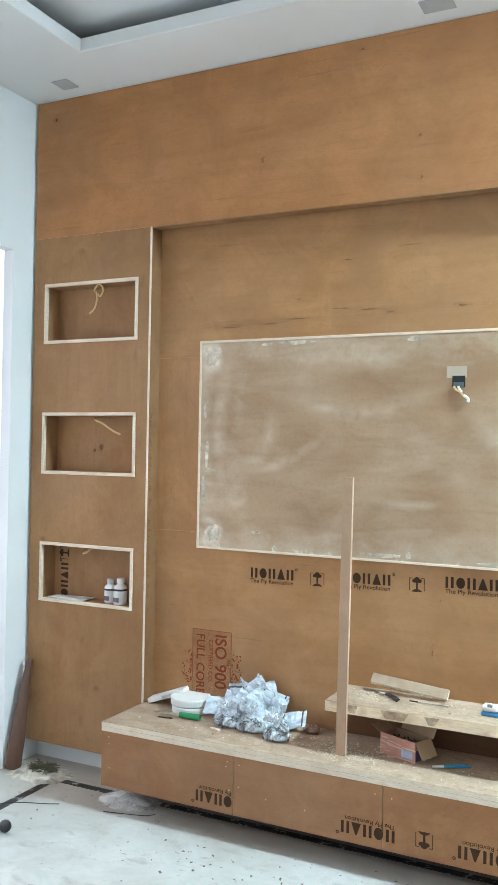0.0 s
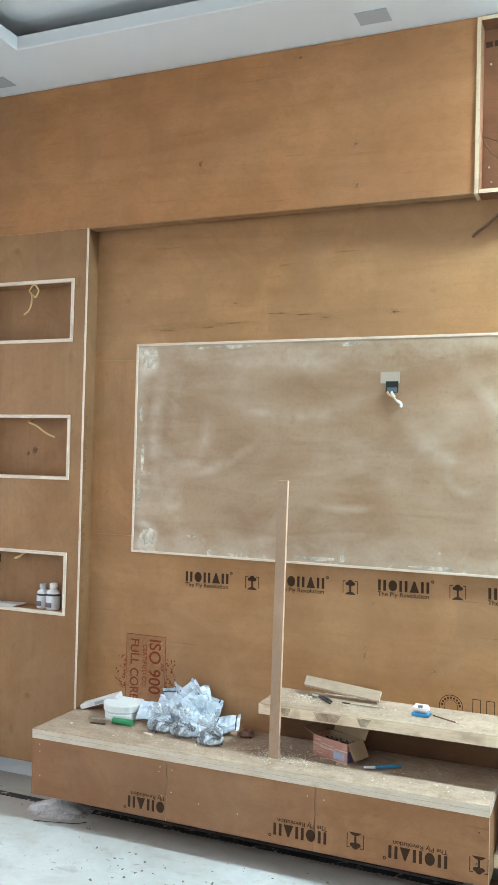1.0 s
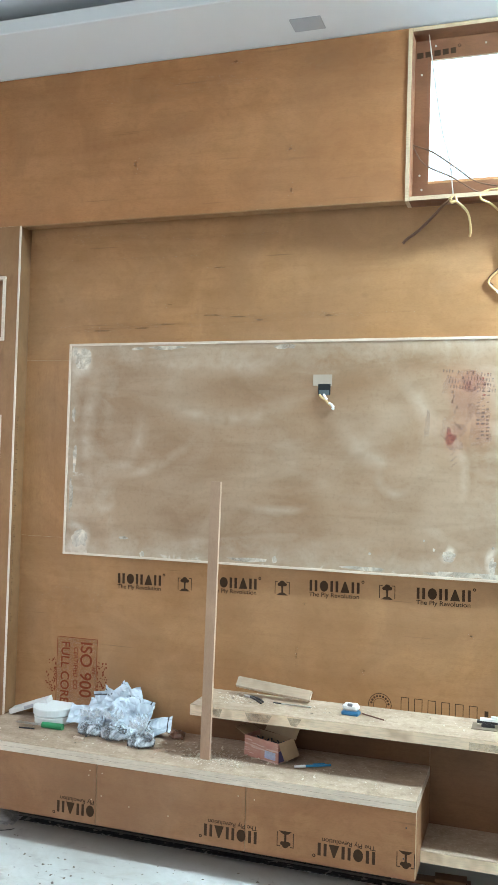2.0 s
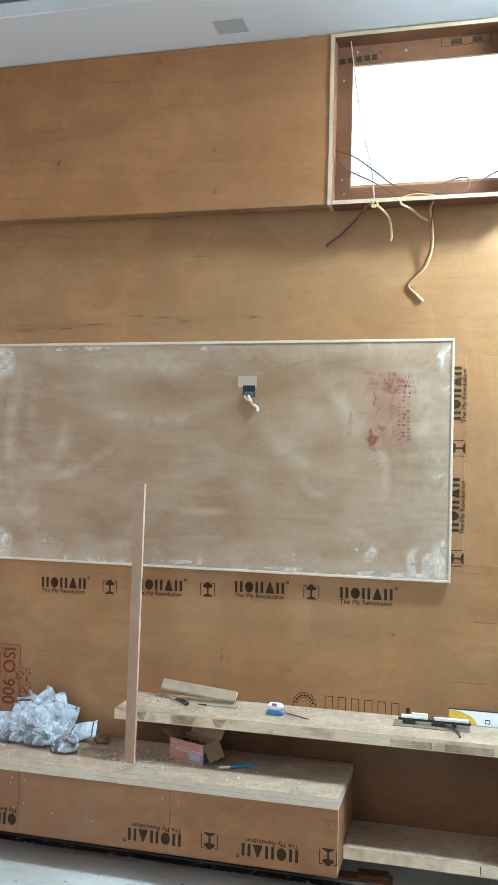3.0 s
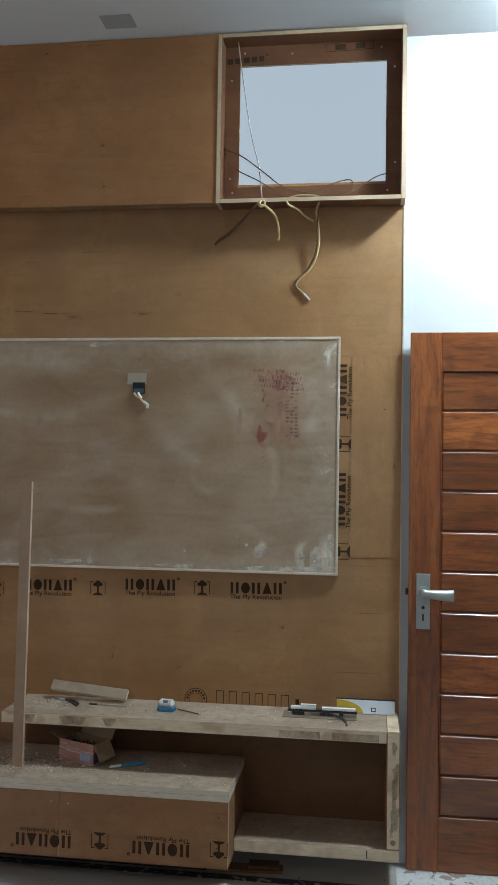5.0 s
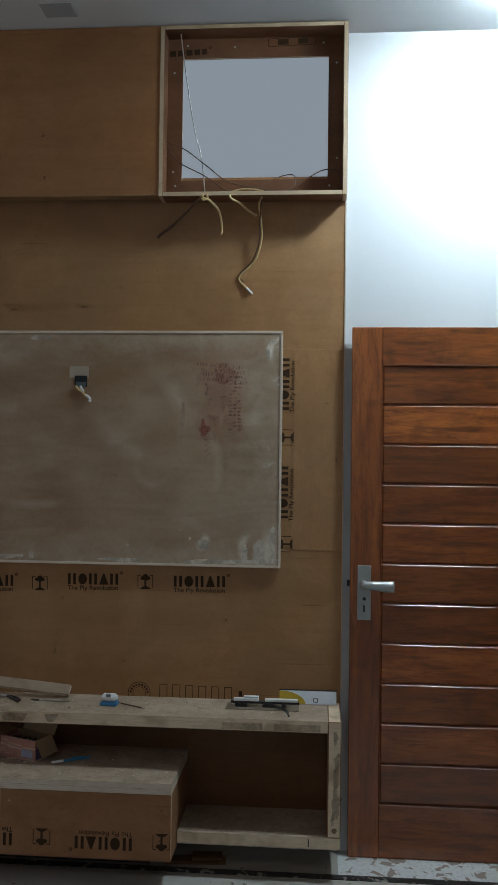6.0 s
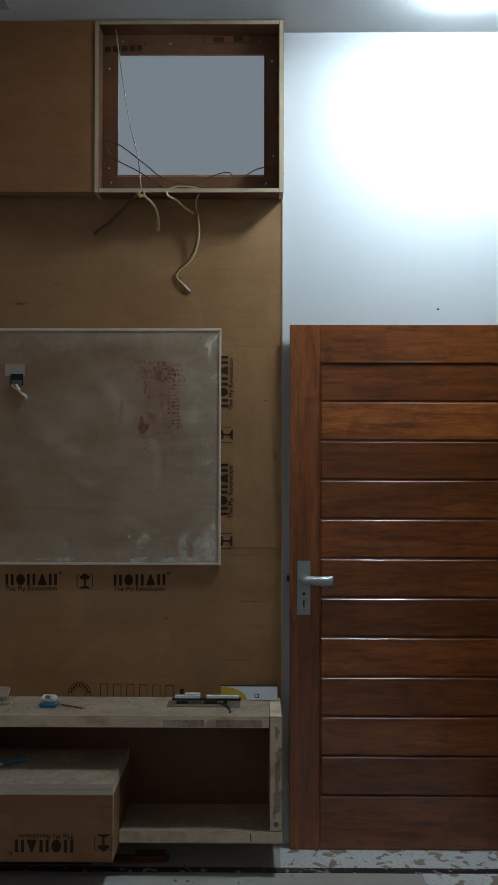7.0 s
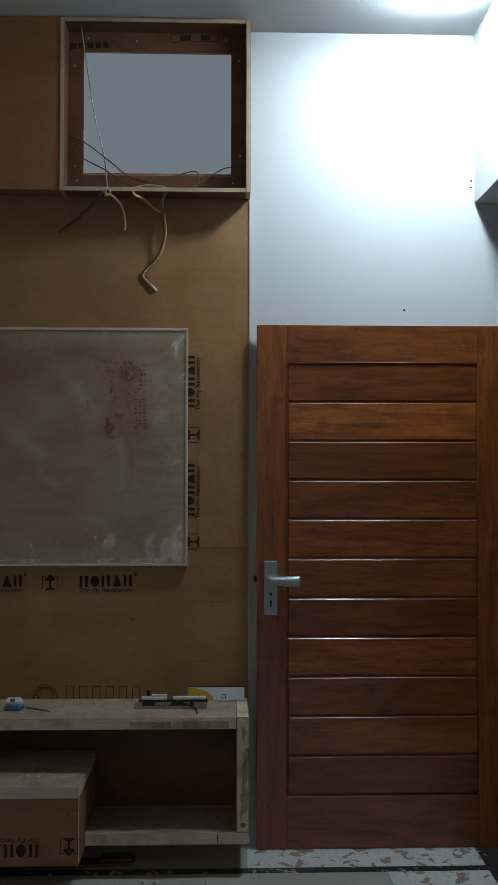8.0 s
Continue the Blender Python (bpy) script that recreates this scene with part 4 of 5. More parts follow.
for x, z, rx, rz in ((-2.285, 2.055, 0.045, 0.05), (-2.325, 2.09, 0.014, 0.02), (-2.265, 1.225, 0.042, 0.036), (-2.31, 1.60, 0.010, 0.06), (-2.325, 1.42, 0.010, 0.07),
                     (-2.322, 1.80, 0.009, 0.03), (-2.05, 1.24, 0.022, 0.008), (-0.375, 1.225, 0.022, 0.045), (-0.345, 1.195, 0.028, 0.026), (-0.43, 1.215, 0.012, 0.03), (-0.325, 1.19, 0.022, 0.016),
                     (-0.60, 1.245, 0.024, 0.02), (-0.345, 2.04, 0.010, 0.03), (-0.325, 2.08, 0.02, 0.006), (-1.45, 1.178, 0.09, 0.009), (-0.95, 1.172, 0.10, 0.008),
                     (-1.95, 1.172, 0.012, 0.012), (-1.85, 2.103, 0.10, 0.008), (-1.30, 2.10, 0.05, 0.010), (-2.0, 2.10, 0.03, 0.006), (-0.70, 1.30, 0.004, 0.004), (-0.43, 1.285, 0.006, 0.004),
                     (-0.50, 1.171, 0.17, 0.010), (-0.315, 1.25, 0.014, 0.06), (-0.355, 1.18, 0.05, 0.016), (-0.309, 1.42, 0.005, 0.006), (-0.66, 1.265, 0.006, 0.006), (-0.92, 1.235, 0.006, 0.006), (-1.33, 1.185, 0.010, 0.018)):
    depth += 0.00004
    blot(bm, x, z, rx, rz, -0.0164 - depth)
tagged(part("filler_smear", bm, FILL, board, "smears of dried white filler"), kind="stuff")
bm = bmesh.new()
for line in range(9):
    # rows of small upright bars, fading towards the lower end of the print
    for k in range(17):
        if random.random() < 0.30 + 0.03 * line:
            continue
        rect(bm, 0, 0.004 + 0.004 * random.random(), 0, 0.010 + 0.006 * random.random(), on_wall(-0.640 + 0.0115 * k + 0.006 * line, -0.0172 - 0.00001 * k, 1.985 - 0.021 * line - 0.0012 * k, -4))
        if line > 3 and k < 9:
            break
for line in range(3):
    for k in range(16):
        if random.random() < 0.28:
            continue
        rect(bm, 0, 0.010 + 0.005 * random.random(), 0, 0.004 + 0.005 * random.random(), on_wall(-0.505 + 0.019 * line, -0.0174 - 0.00001 * k, 1.715 + 0.0145 * k, 5))
for k in range(10):
    rect(bm, 0, 0.012, 0, 0.003, on_wall(-0.605 + 0.008 * (k % 3), -0.0176 - 0.00001 * k, 1.60 + 0.008 * k, 8))
tagged(part("printed_stamp", bm, REDMARK, board, "faded red print under the filler"), kind="stuff")
bm = bmesh.new()
for k, (x, z, rx, rz) in enumerate(((-0.612, 1.712, 0.020, 0.018), (-0.618, 1.735, 0.010, 0.026), (-0.600, 1.722, 0.014, 0.016))):
    blot(bm, x + 0.006, z, rx, rz, -0.0181 - 0.00005 * k, 0.45)
tagged(part("red_blot", bm, REDBLOT, board, "small red paint blot"), kind="stuff")
bm = bmesh.new()
for k, (x, z, rx, rz) in enumerate(((-0.575, 1.945, 0.085, 0.050), (-0.520, 1.87, 0.070, 0.090), (-0.490, 1.78, 0.040, 0.100), (-0.600, 1.73, 0.050, 0.060), (-0.70, 1.77, 0.012, 0.060))):
    blot(bm, x, z, rx, rz, -0.0166 - 0.00005 * k, 0.9)
tagged(part("red_haze", bm, REDHAZE, board, "rubbed pink haze round the print"), kind="stuff")
# knots and torn streaks of the veneer
SCAR = ragged("dark_veneer_scar", (0.055, 0.028, 0.013), 30.0, 0.30, 0.65, 0.50)
HAZE = ragged("brown_veneer_stain", (0.17, 0.080, 0.032), 9.0, 0.35, 0.85, 0.14)
bm, soft_bm = bmesh.new(), bmesh.new()
for k, (x, z, rx, rz, y) in enumerate(((-3.185, 3.283, 0.010, 0.012, YF), (-2.011, 2.925, 0.014, 0.018, YF), (-1.279, 2.755, 0.010, 0.011, YF), (-1.543, 3.335, 0.014, 0.005, YF), (-1.29, 2.93, 0.012, 0.008, YF),
                                       (-1.661, 2.247, 0.055, 0.0045, 0.0), (-1.989, 2.196, 0.04, 0.0045, 0.0), (-1.43, 2.221, 0.018, 0.005, 0.0), (-1.119, 2.233, 0.022, 0.005, 0.0), (-1.86, 2.212, 0.05, 0.003, 0.0), (-1.53, 2.238, 0.05, 0.003, 0.0),
                                       (-1.63, 2.46, 0.03, 0.003, 0.0), (-1.86, 2.30, 0.014, 0.004, 0.0), (-2.20, 2.19, 0.05, 0.004, 0.0), (-1.226, 0.784, 0.004, 0.018, 0.0), (-0.934, 0.748, 0.008, 0.006, 0.0), (-0.508, 0.929, 0.009, 0.005, 0.0), (-1.195, 1.005, 0.004, 0.003, 0.0),
                                       (-2.55, 1.65, 0.008, 0.006, 0.0), (-0.10, 1.83, 0.008, 0.004, -0.001), (-0.06, 1.60, 0.006, 0.014, -0.001), (-2.975, 1.60, 0.012, 0.012, 0.0108), (-2.935, 1.62, 0.014, 0.020, 0.0108))):
    blot(bm, x, z, rx * 0.75, rz * 0.7, y - 0.0006 - 0.00002 * k, 0.8)
    blot(soft_bm, x, z, rx * 2.3, rz * 2.6, y - 0.0003 - 0.00001 * k, 0.6)
for k, (x, z, rx, rz, y) in enumerate(((-1.9, 2.21, 0.45, 0.012, 0.0), (-1.2, 2.235, 0.35, 0.012, 0.0), (-2.2, 2.62, 0.25, 0.02, 0.0), (-2.1, 2.52, 0.30, 0.006, 0.0), (-1.6, 2.60, 0.35, 0.008, 0.0),
                                       (-2.3, 0.95, 0.18, 0.06, 0.0), (-1.9, 3.25, 0.4, 0.05, YF), (-1.0, 3.3, 0.2, 0.05, YF))):
    blot(soft_bm, x, z, rx, rz, y - 0.00012 - 0.00001 * k, 0.9)
tagged(part("veneer_knot", bm, SCAR, panelling, "dark knots and torn veneer"), kind="stuff")
tagged(part("veneer_stain", soft_bm, HAZE, panelling, "brown stains in the veneer"), kind="stuff")
part("socket_patch", box(-1.180, -1.098, -0.0178, -0.0162, 1.930, 1.978), plain("grey_filler", (0.425, 0.355, 0.28), 0.85, 0, 0.1, 12), board, "patch of grey filler")
sock = thing("socket_hole", (-1.129, -0.018, 1.895), "small open cable outlet with bare wire ends", "cable outlet")
# hole is a flat block; its inner shade is the near-black colour
bm = bmesh.new()
bx(bm, -1.157, -1.104, -0.0186, -0.0165, 1.890, 1.938)
part("opening", bm, plain("hole_shade", (0.012, 0.016, 0.018), 0.9), sock)
# thin grey-blue block colours the lower half of the hole
part("back_plate", box(-1.152, -1.109, -0.0192, -0.0187, 1.892, 1.912), plain("hole_lower_blue", (0.085, 0.115, 0.125), 0.8), sock, "grey-blue block over the lower half of the hole")
YELLOW = plain("cream_cable_sheath", (0.67, 0.48, 0.22), 0.5)
part("cable_end", tube([(-1.150, -0.0198, 1.894), (-1.140, -0.022, 1.880), (-1.124, -0.0225, 1.872), (-1.112, -0.0225, 1.858), (-1.098, -0.0225, 1.846)], 0.0050), YELLOW, sock, "cream cable end", smooth=True)
part("cable_end", tube([(-1.132, -0.0198, 1.894), (-1.124, -0.023, 1.880), (-1.116, -0.024, 1.872)], 0.0052), WHITE, sock, "white cable end", smooth=True)
part("cable_end", tube([(-1.108, -0.0225, 1.856), (-1.096, -0.024, 1.850), (-1.088, -0.024, 1.838), (-1.092, -0.023, 1.830)], 0.0060), WHITE, sock, "white cable end", smooth=True)

# ---- wires ----
BROWN = plain("brown_cable_sheath", (0.135, 0.062, 0.030), 0.5)
GREYW = plain("grey_white_wire", (0.62, 0.60, 0.55), 0.5)


def wire(points, r, mat, label):
    bm = tube(points, r)
    return tagged(part("loose_wire", bm, mat, smooth=True), label, "wire", "loose wires")


B0 = ZR + 0.016
wire([(-0.722, -0.055, ZT - 0.02), (-0.70, -0.05, 3.20), (-0.665, -0.045, 2.98), (-0.63, -0.05, 2.84), (-0.612, -0.055, B0)], 0.0024, GREYW, "thin grey wire hanging inside the wall box")
wire([(-0.782, -0.02, 2.925), (-0.70, -0.045, 2.88), (-0.60, -0.06, 2.80), (-0.53, -0.06, 2.745), (-0.45, -0.06, 2.72), (-0.30, -0.06, B0 + 0.004)], 0.0026, BROWN, "thin brown wire sagging in the wall box")
wire([(-0.782, -0.02, 2.918), (-0.73, -0.05, 2.83), (-0.62, -0.065, 2.765), (-0.54, -0.07, 2.71), (-0.50, -0.07, B0)], 0.0026, BROWN, "thin brown wire sagging in the wall box")
wire([(-0.42, -0.055, B0), (-0.36, -0.05, 2.735), (-0.29, -0.045, 2.765), (-0.245, -0.045, 2.765), (-0.245, -0.05, 2.72), (-0.30, -0.055, B0)], 0.0024, BROWN, "looped brown wire in the wall box")
wire([(-0.28, -0.055, B0), (-0.20, -0.05, 2.745), (-0.13, -0.045, 2.785), (-0.07, -0.045, 2.785), (-0.055, -0.05, 2.73)], 0.0024, BROWN, "looped brown wire in the wall box")
wire([(-0.50, -0.075, B0 + 0.001), (-0.46, -0.07, B0 + 0.012), (-0.40, -0.07, B0 + 0.010), (-0.36, -0.07, B0)], 0.003, YELLOW, "short cream cable on the wall box floor")
wire([(-0.612, -0.094, 2.676), (-0.615, -0.098, 2.660), (-0.590, -0.092, 2.652), (-0.552, -0.060, 2.615), (-0.543, -0.030, 2.555), (-0.547, -0.022, 2.530)], 0.0050, YELLOW, "cream cable end hanging below the wall box")
wire([(-0.625, -0.094, 2.668), (-0.612, -0.100, 2.650), (-0.595, -0.098, 2.660), (-0.600, -0.094, 2.676)], 0.0040, YELLOW, "knotted cream cable at the wall box edge")
wire([(-0.60, -0.094, 2.672), (-0.64, -0.092, 2.650), (-0.69, -0.060, 2.610), (-0.75, -0.030, 2.565), (-0.80, -0.016, 2.535), (-0.815, -0.012, 2.520)], 0.0058, BROWN, "thick brown cable end hanging below the wall box")
wire([(-0.505, -0.094, 2.674), (-0.498, -0.096, 2.656), (-0.465, -0.070, 2.645), (-0.43, -0.045, 2.620), (-0.40, -0.030, 2.605)], 0.0046, YELLOW, "cream cable end hanging below the wall box")
wire([(-0.375, -0.070, 2.672), (-0.388, -0.050, 2.640), (-0.378, -0.035, 2.57), (-0.378, -0.026, 2.50), (-0.405, -0.014, 2.42), (-0.462, -0.008, 2.365), (-0.468, -0.006, 2.340), (-0.438, -0.0055, 2.31), (-0.416, -0.0055, 2.285)], 0.0040, YELLOW, "long cream cable hanging below the wall box")
wire([(-0.438, -0.0062, 2.310), (-0.425, -0.0062, 2.296), (-0.414, -0.0062, 2.284)], 0.0048, WHITE, "white stripped end of a hanging cable")
wire([(-0.375, -0.066, 2.672), (-0.384, -0.040, 2.58), (-0.386, -0.026, 2.50), (-0.418, -0.010, 2.42), (-0.472, -0.005, 2.36), (-0.452, -0.005, 2.335)], 0.0030, BROWN, "brown wire hanging below the wall box")
wire([(-2.950, -0.01, 2.428), (-2.955, -0.05, 2.40), (-2.915, -0.07, 2.43), (-2.885, -0.07, 2.40), (-2.91, -0.06, 2.37), (-2.935, -0.05, 2.385)], 0.0045, YELLOW, "looped cream cable in the niche")
wire([(-2.945, -0.05, 2.40), (-2.93, -0.06, 2.36), (-2.945, -0.06, 2.31), (-2.975, -0.06, 2.285)], 0.0045, YELLOW, "cream cable end in the niche")
wire([(-2.945, -0.0, 1.768), (-2.935, -0.05, 1.755), (-2.88, -0.06, 1.735), (-2.82, -0.06, 1.70), (-2.775, -0.06, 1.682)], 0.005, YELLOW, "cream cable end in the niche")
wire([(-2.955, 0.0, 1.112), (-2.96, -0.045, 1.10), (-2.985, -0.06, 1.083), (-2.965, -0.06, 1.088), (-2.945, -0.05, 1.105)], 0.0045, YELLOW, "short cream cable loop in the niche")

# ---- ceiling plates and the lamp by the beam ----
for x0, x1 in ((-3.078, -2.964), (-1.266, -1.115)):
    plate = thing("ceiling_plate", ((x0 + x1) / 2, -0.228, H - 0.006), "square grey cover plate in the white ceiling", "ceiling plate", "ceiling plates")
    part("frame", holed(x0, x1, -0.288, -0.168, 0.0, 0.004, [(x0 + 0.012, x1 - 0.012, -0.276, -0.180)]), [CEILING, CEILING], plate, local=True).matrix_local = Matrix.Translation((-(x0 + x1) / 2, 0.228, 0.004)) @ pose(0, 0, 0, -90) @ Matrix.Scale(-1, 4, (0, 0, 1))
    part("cover", box(x0 + 0.011, x1 - 0.011, -0.278, -0.178, H - 0.004, H - 0.0005), GREY_PLATE, plate)
LX, LY = 0.68, -0.44
fixture = thing("ceiling_lamp", (LX, LY, 3.34), "round glowing ceiling lamp beside the beam", "ceiling lamp")
part("housing", rod(bmesh.new(), (LX, LY, 3.373), (LX, LY, H - 0.0005), 0.124, 0.124, 32), WHITE, fixture)
LIT = bpy.data.materials.new("lit_diffuser")
LIT.use_nodes = True
lit = LIT.node_tree.nodes["Principled BSDF"]
lit.inputs["Emission Color"].default_value, lit.inputs["Emission Strength"].default_value = (0.70, 0.96, 1.0, 1.0), LAMP_GLOW
part("diffuser", rod(bmesh.new(), (LX, LY, 3.338), (LX, LY, 3.3728), 0.116, 0.119, 32), LIT, fixture, "glowing white diffuser")
# housings for the two unseen ceiling lamps added as room light
for lx in (-2.2, -0.2):
    fixture = thing("ceiling_lamp", (lx, -4.3, H - 0.03), "square white surface ceiling lamp, unseen, added as room light", "ceiling lamp")
    part("housing", box(lx - 0.3, lx + 0.3, -4.6, -4.0, H - 0.03, H - 0.001, bevel=0.004), WHITE, fixture)

for x, z in ((0.620, 2.214), (0.905, 2.763), (0.904, 2.735)):
    tagged(part("wall_nail", rod(bmesh.new(), (x, 0.0170, z), (x, 0.0199, z), 0.0045, 0.0045, 10), BLACK), "small dark nail head in the white wall", "nail", "nails in the wall")

# ---- things on the cabinet ----
PACK = Shade("white_packet_film", 0.35)
n1 = PACK.noise(PACK.scaled((1, 1, 1), vary=True), 16.0, 2, 0.5)
c = PACK.mix(PACK.span(n1, 0.35, 0.7), (0.54, 0.60, 0.66), (0.34, 0.41, 0.47))
stripe = PACK.math("ABSOLUTE", PACK.math("SUBTRACT", PACK.axis(0), 0.049), 0.0)
PACK.colour(PACK.mix(PACK.span(stripe, 0.0034, 0.0026), c, (0.03, 0.03, 0.035)))
PACK = PACK.bump(n1, 0.5, 0.004).m


def film(name, colour, alpha, rough=0.25, scale=45.0, dent=0.8, lo=0.35, hi=0.7, least=0.45, most=1.7):
    s = Shade(name, rough)
    n = s.noise(s.scaled((1, 1, 1)), scale, 5, 0.65, 0.8)
    s.colour(colour)
    s.link(s.span(n, lo, hi, alpha * least, min(1.0, alpha * most)), s.b.inputs["Alpha"])
    return s.bump(n, dent, 0.005).m


CLEAR = film("clear_bag_film", (0.66, 0.74, 0.80), 0.34, 0.15, 26.0, 0.6, 0.46, 0.66, 0.6, 3.6)
RUFFLE = film("ruffled_bag_film", (0.70, 0.76, 0.80), 0.36, 0.2, 30.0, 0.5)
MILKY = film("milky_polythene", (0.82, 0.84, 0.84), 0.62, 0.35, 12.0, 0.3)
CREAM = film("cream_polythene", (0.78, 0.74, 0.62), 0.70, 0.4, 14.0, 0.3)
SCREWS = plain("dark_screws", (0.085, 0.095, 0.105), 0.35, 0.6, 0.6, 150)


def crumpled(w, h, bulge, seed, nx=9, ny=7):
    """A small flat packet with soft folds, closed top and bottom."""
    bm, sheets = bmesh.new(), []
    for side in (1, -1):
        rows = []
        for j in range(ny):
            row = []
            for i in range(nx):
                u, v = i / (nx - 1) * 2 - 1, j / (ny - 1) * 2 - 1
                lump = max(0.0, (1 - u ** 4) * (1 - v ** 4)) * bulge
                fold = noise.noise(Vector((u * 1.7, v * 1.7, seed))) * 0.016 + noise.noise(Vector((u * 4, v * 4, seed + 5 * side))) * 0.006
                row.append(bm.verts.new((u * w / 2 + fold * 0.3, v * h / 2, side * lump * 0.5 + fold)))
            rows.append(row)
        sheets.append(rows)
        for j in range(ny - 1):
            for i in range(nx - 1):
                q = (rows[j][i], rows[j][i + 1], rows[j + 1][i + 1], rows[j + 1][i])
                bm.faces.new(q if side > 0 else q[::-1])
    bmesh.ops.remove_doubles(bm, verts=bm.verts, dist=1e-4)
    return bm


HEAP = []
for y, z, spread, rise, n, lean in ((-0.045, 0.465, 0.085, 0.052, 6, 66), (-0.080, 0.447, 0.105, 0.034, 6, 50), (-0.115, 0.432, 0.105, 0.014, 4, 30)):
    for k in range(n):
        a = -80 + 160 * k / (n - 1) + random.uniform(-9, 9)
        HEAP.append((-2.005 + spread * math.sin(radians(a)), y + random.uniform(-0.012, 0.012), z + rise * math.cos(radians(a)), lean + random.uniform(-10, 10), a * 0.75 + random.choice((-45, 45, 40)), random.uniform(-22, 22)))
HEAP += [(-2.175, -0.085, 0.435, 40, 10, 20), (-1.82, -0.075, 0.428, 28, -8, 14)]
meshes = []
for k in range(4):
    packet = part("plastic_packet", crumpled(0.130, 0.096, 0.018, 3.7 * k, 13, 10), PACK)
    meshes.append(packet)
for k, (x, y, z, rx, ry, rz) in enumerate(HEAP):
    ob = meshes[k] if k < 4 else copy_thing(meshes[k % 4], Matrix.Identity(4))
    ob.matrix_world = pose(x, y - 0.012, z + 0.012, rx, ry, rz)
    tagged(ob, "crumpled white plastic packet with a black stripe, in a heap", "packet", "heap of plastic packets")


def screw_bag(x, y, r, h, spin):
    bag = thing("screw_bag", (x, y, CZ2), "knotted clear plastic bag of dark screws on the cabinet", "plastic bag", "bags of screws", rz=spin)
    bm = lathe([(r * 0.5, 0.001), (r * 0.98, 0.007), (r * 1.04, h * 0.22), (r * 0.86, h * 0.42), (r * 0.48, h * 0.58), (r * 0.15, h * 0.66)], 26)
    for v in bm.verts:
        d = noise.noise(v.co * 26 + Vector((x * 9, 0, 0)))
        v.co.x *= 1 + 0.16 * d
        v.co.y *= 0.9 + 0.16 * d
    part("bag_film", bm, CLEAR, bag, "clear crinkled film", local=True, smooth=True)
    bm, rings, n = bmesh.new(), [], 40
    for q, zz, wave in ((0.14, 0.63, 0.0), (0.13, 0.68, 0.0), (0.30, 0.78, 0.05), (0.48, 0.86, 0.12), (0.66, 0.92, 0.18)):
        rings.append([bm.verts.new((q * r * math.cos(6.283 * k / n) * (1 + wave * math.sin(k * 1.7 + x * 20)) - r * (zz - 0.63) * 0.9, q * r * 0.7 * math.sin(6.283 * k / n) * (1 + wave * math.sin(k * 2.3)), h * zz + h * wave * 0.9 * math.sin(k * 1.25 + x * 40)))
                      for k in range(n)])
    for u, v in zip(rings, rings[1:]):
        for k in range(n):
            bm.faces.new((u[k], u[(k + 1) % n], v[(k + 1) % n], v[k]))
    part("bag_neck", bm, RUFFLE, bag, "tied ruffled film neck", local=True)
    bm = bmesh.new()
    for k in range(190):
        a, q = random.random() * 6.28, math.sqrt(random.random()) * r * 0.9
        zz = 0.006 + random.random() * h * 0.48 * (1 - (q / r) ** 2)
        p = Vector((q * math.cos(a), q * math.sin(a) * 0.85, zz))
        d = Vector((random.random() - 0.5, random.random() - 0.5, (random.random() - 0.5) * 0.5)).normalized() * 0.011
        rod(bm, p - d, p + d, 0.0020, 0.0042, 5)
    part("screws", bm, SCREWS, bag, "small dark screws", local=True)


screw_bag(-2.085, -0.170, 0.066, 0.098, 0)
screw_bag(-1.965, -0.190, 0.068, 0.110, 0)
screw_bag(-1.825, -0.238, 0.060, 0.095, 0)
screw_bag(-1.855, -0.14, 0.045, 0.095, 0)

LIDW = plain("white_lid_plastic", (0.76, 0.79, 0.78), 0.45, 0, 0.15, 10)
for k, (x, y, r, z) in enumerate(((-2.335, -0.075, 0.088, CZ2), (-2.340, -0.072, 0.092, CZ2 + 0.036))):
    lid = thing("shallow_tub", (x, y, z), "round shallow white plastic tub, stacked on the cabinet", "tub", "white tubs")
    part("disc", lathe([(r * 0.97, 0.0), (r, 0.003), (r, 0.026), (r * 0.97, 0.031), (r * 0.90, 0.032), (r * 0.87, 0.029)], 32), LIDW, lid, local=True)
    part("rim", lathe([(r * 1.012, 0.022), (r * 1.018, 0.024), (r * 1.018, 0.029), (r * 1.0, 0.0325), (r * 0.95, 0.033), (r * 0.94, 0.0325)], 32), LIDW, lid, local=True)
flatbox = thing("flat_carton", (-2.50, -0.045, CZ2 + 0.03), "flat white cardboard carton propped on the cabinet", "carton")
WCARD = plain("white_card", (0.72, 0.71, 0.68), 0.7, 0, 0.2)
bm = box(-0.10, 0.10, -0.03, 0.03, 0.0, 0.022, bevel=0.001)
part("carton_body", bm, WCARD, flatbox, local=True)
part("carton_label", box(-0.02, 0.03, -0.0312, -0.0302, 0.004, 0.017), plain("grey_print", (0.42, 0.43, 0.46), 0.7), flatbox, local=True)
flatbox.matrix_world = pose(-2.478, -0.040, CZ2 + 0.037, 4, -20, 4)

GREEN = plain("green_handle_plastic", (0.02, 0.26, 0.10), 0.3, 0, 0.2)
tool = thing("chisel", (-2.32, -0.19, CZ2 + 0.014), "steel chisel with a green plastic handle on the cabinet", "chisel")
bm = rod(bmesh.new(), (-0.01, 0, 0), (0.088, 0, 0), 0.0125, 0.0150, 14)
part("handle", bm, GREEN, tool, "glossy green plastic handle", local=True, smooth=False)
bm = bmesh.new()
bx(bm, -0.13, -0.010, -0.010, 0.010, -0.003, 0.001, 0.0008)
part("blade", bm, STEEL, tool, "dull steel blade", local=True)
tool.matrix_world = pose(-2.315, -0.192, CZ2 + 0.0155, 0, 2, 6)
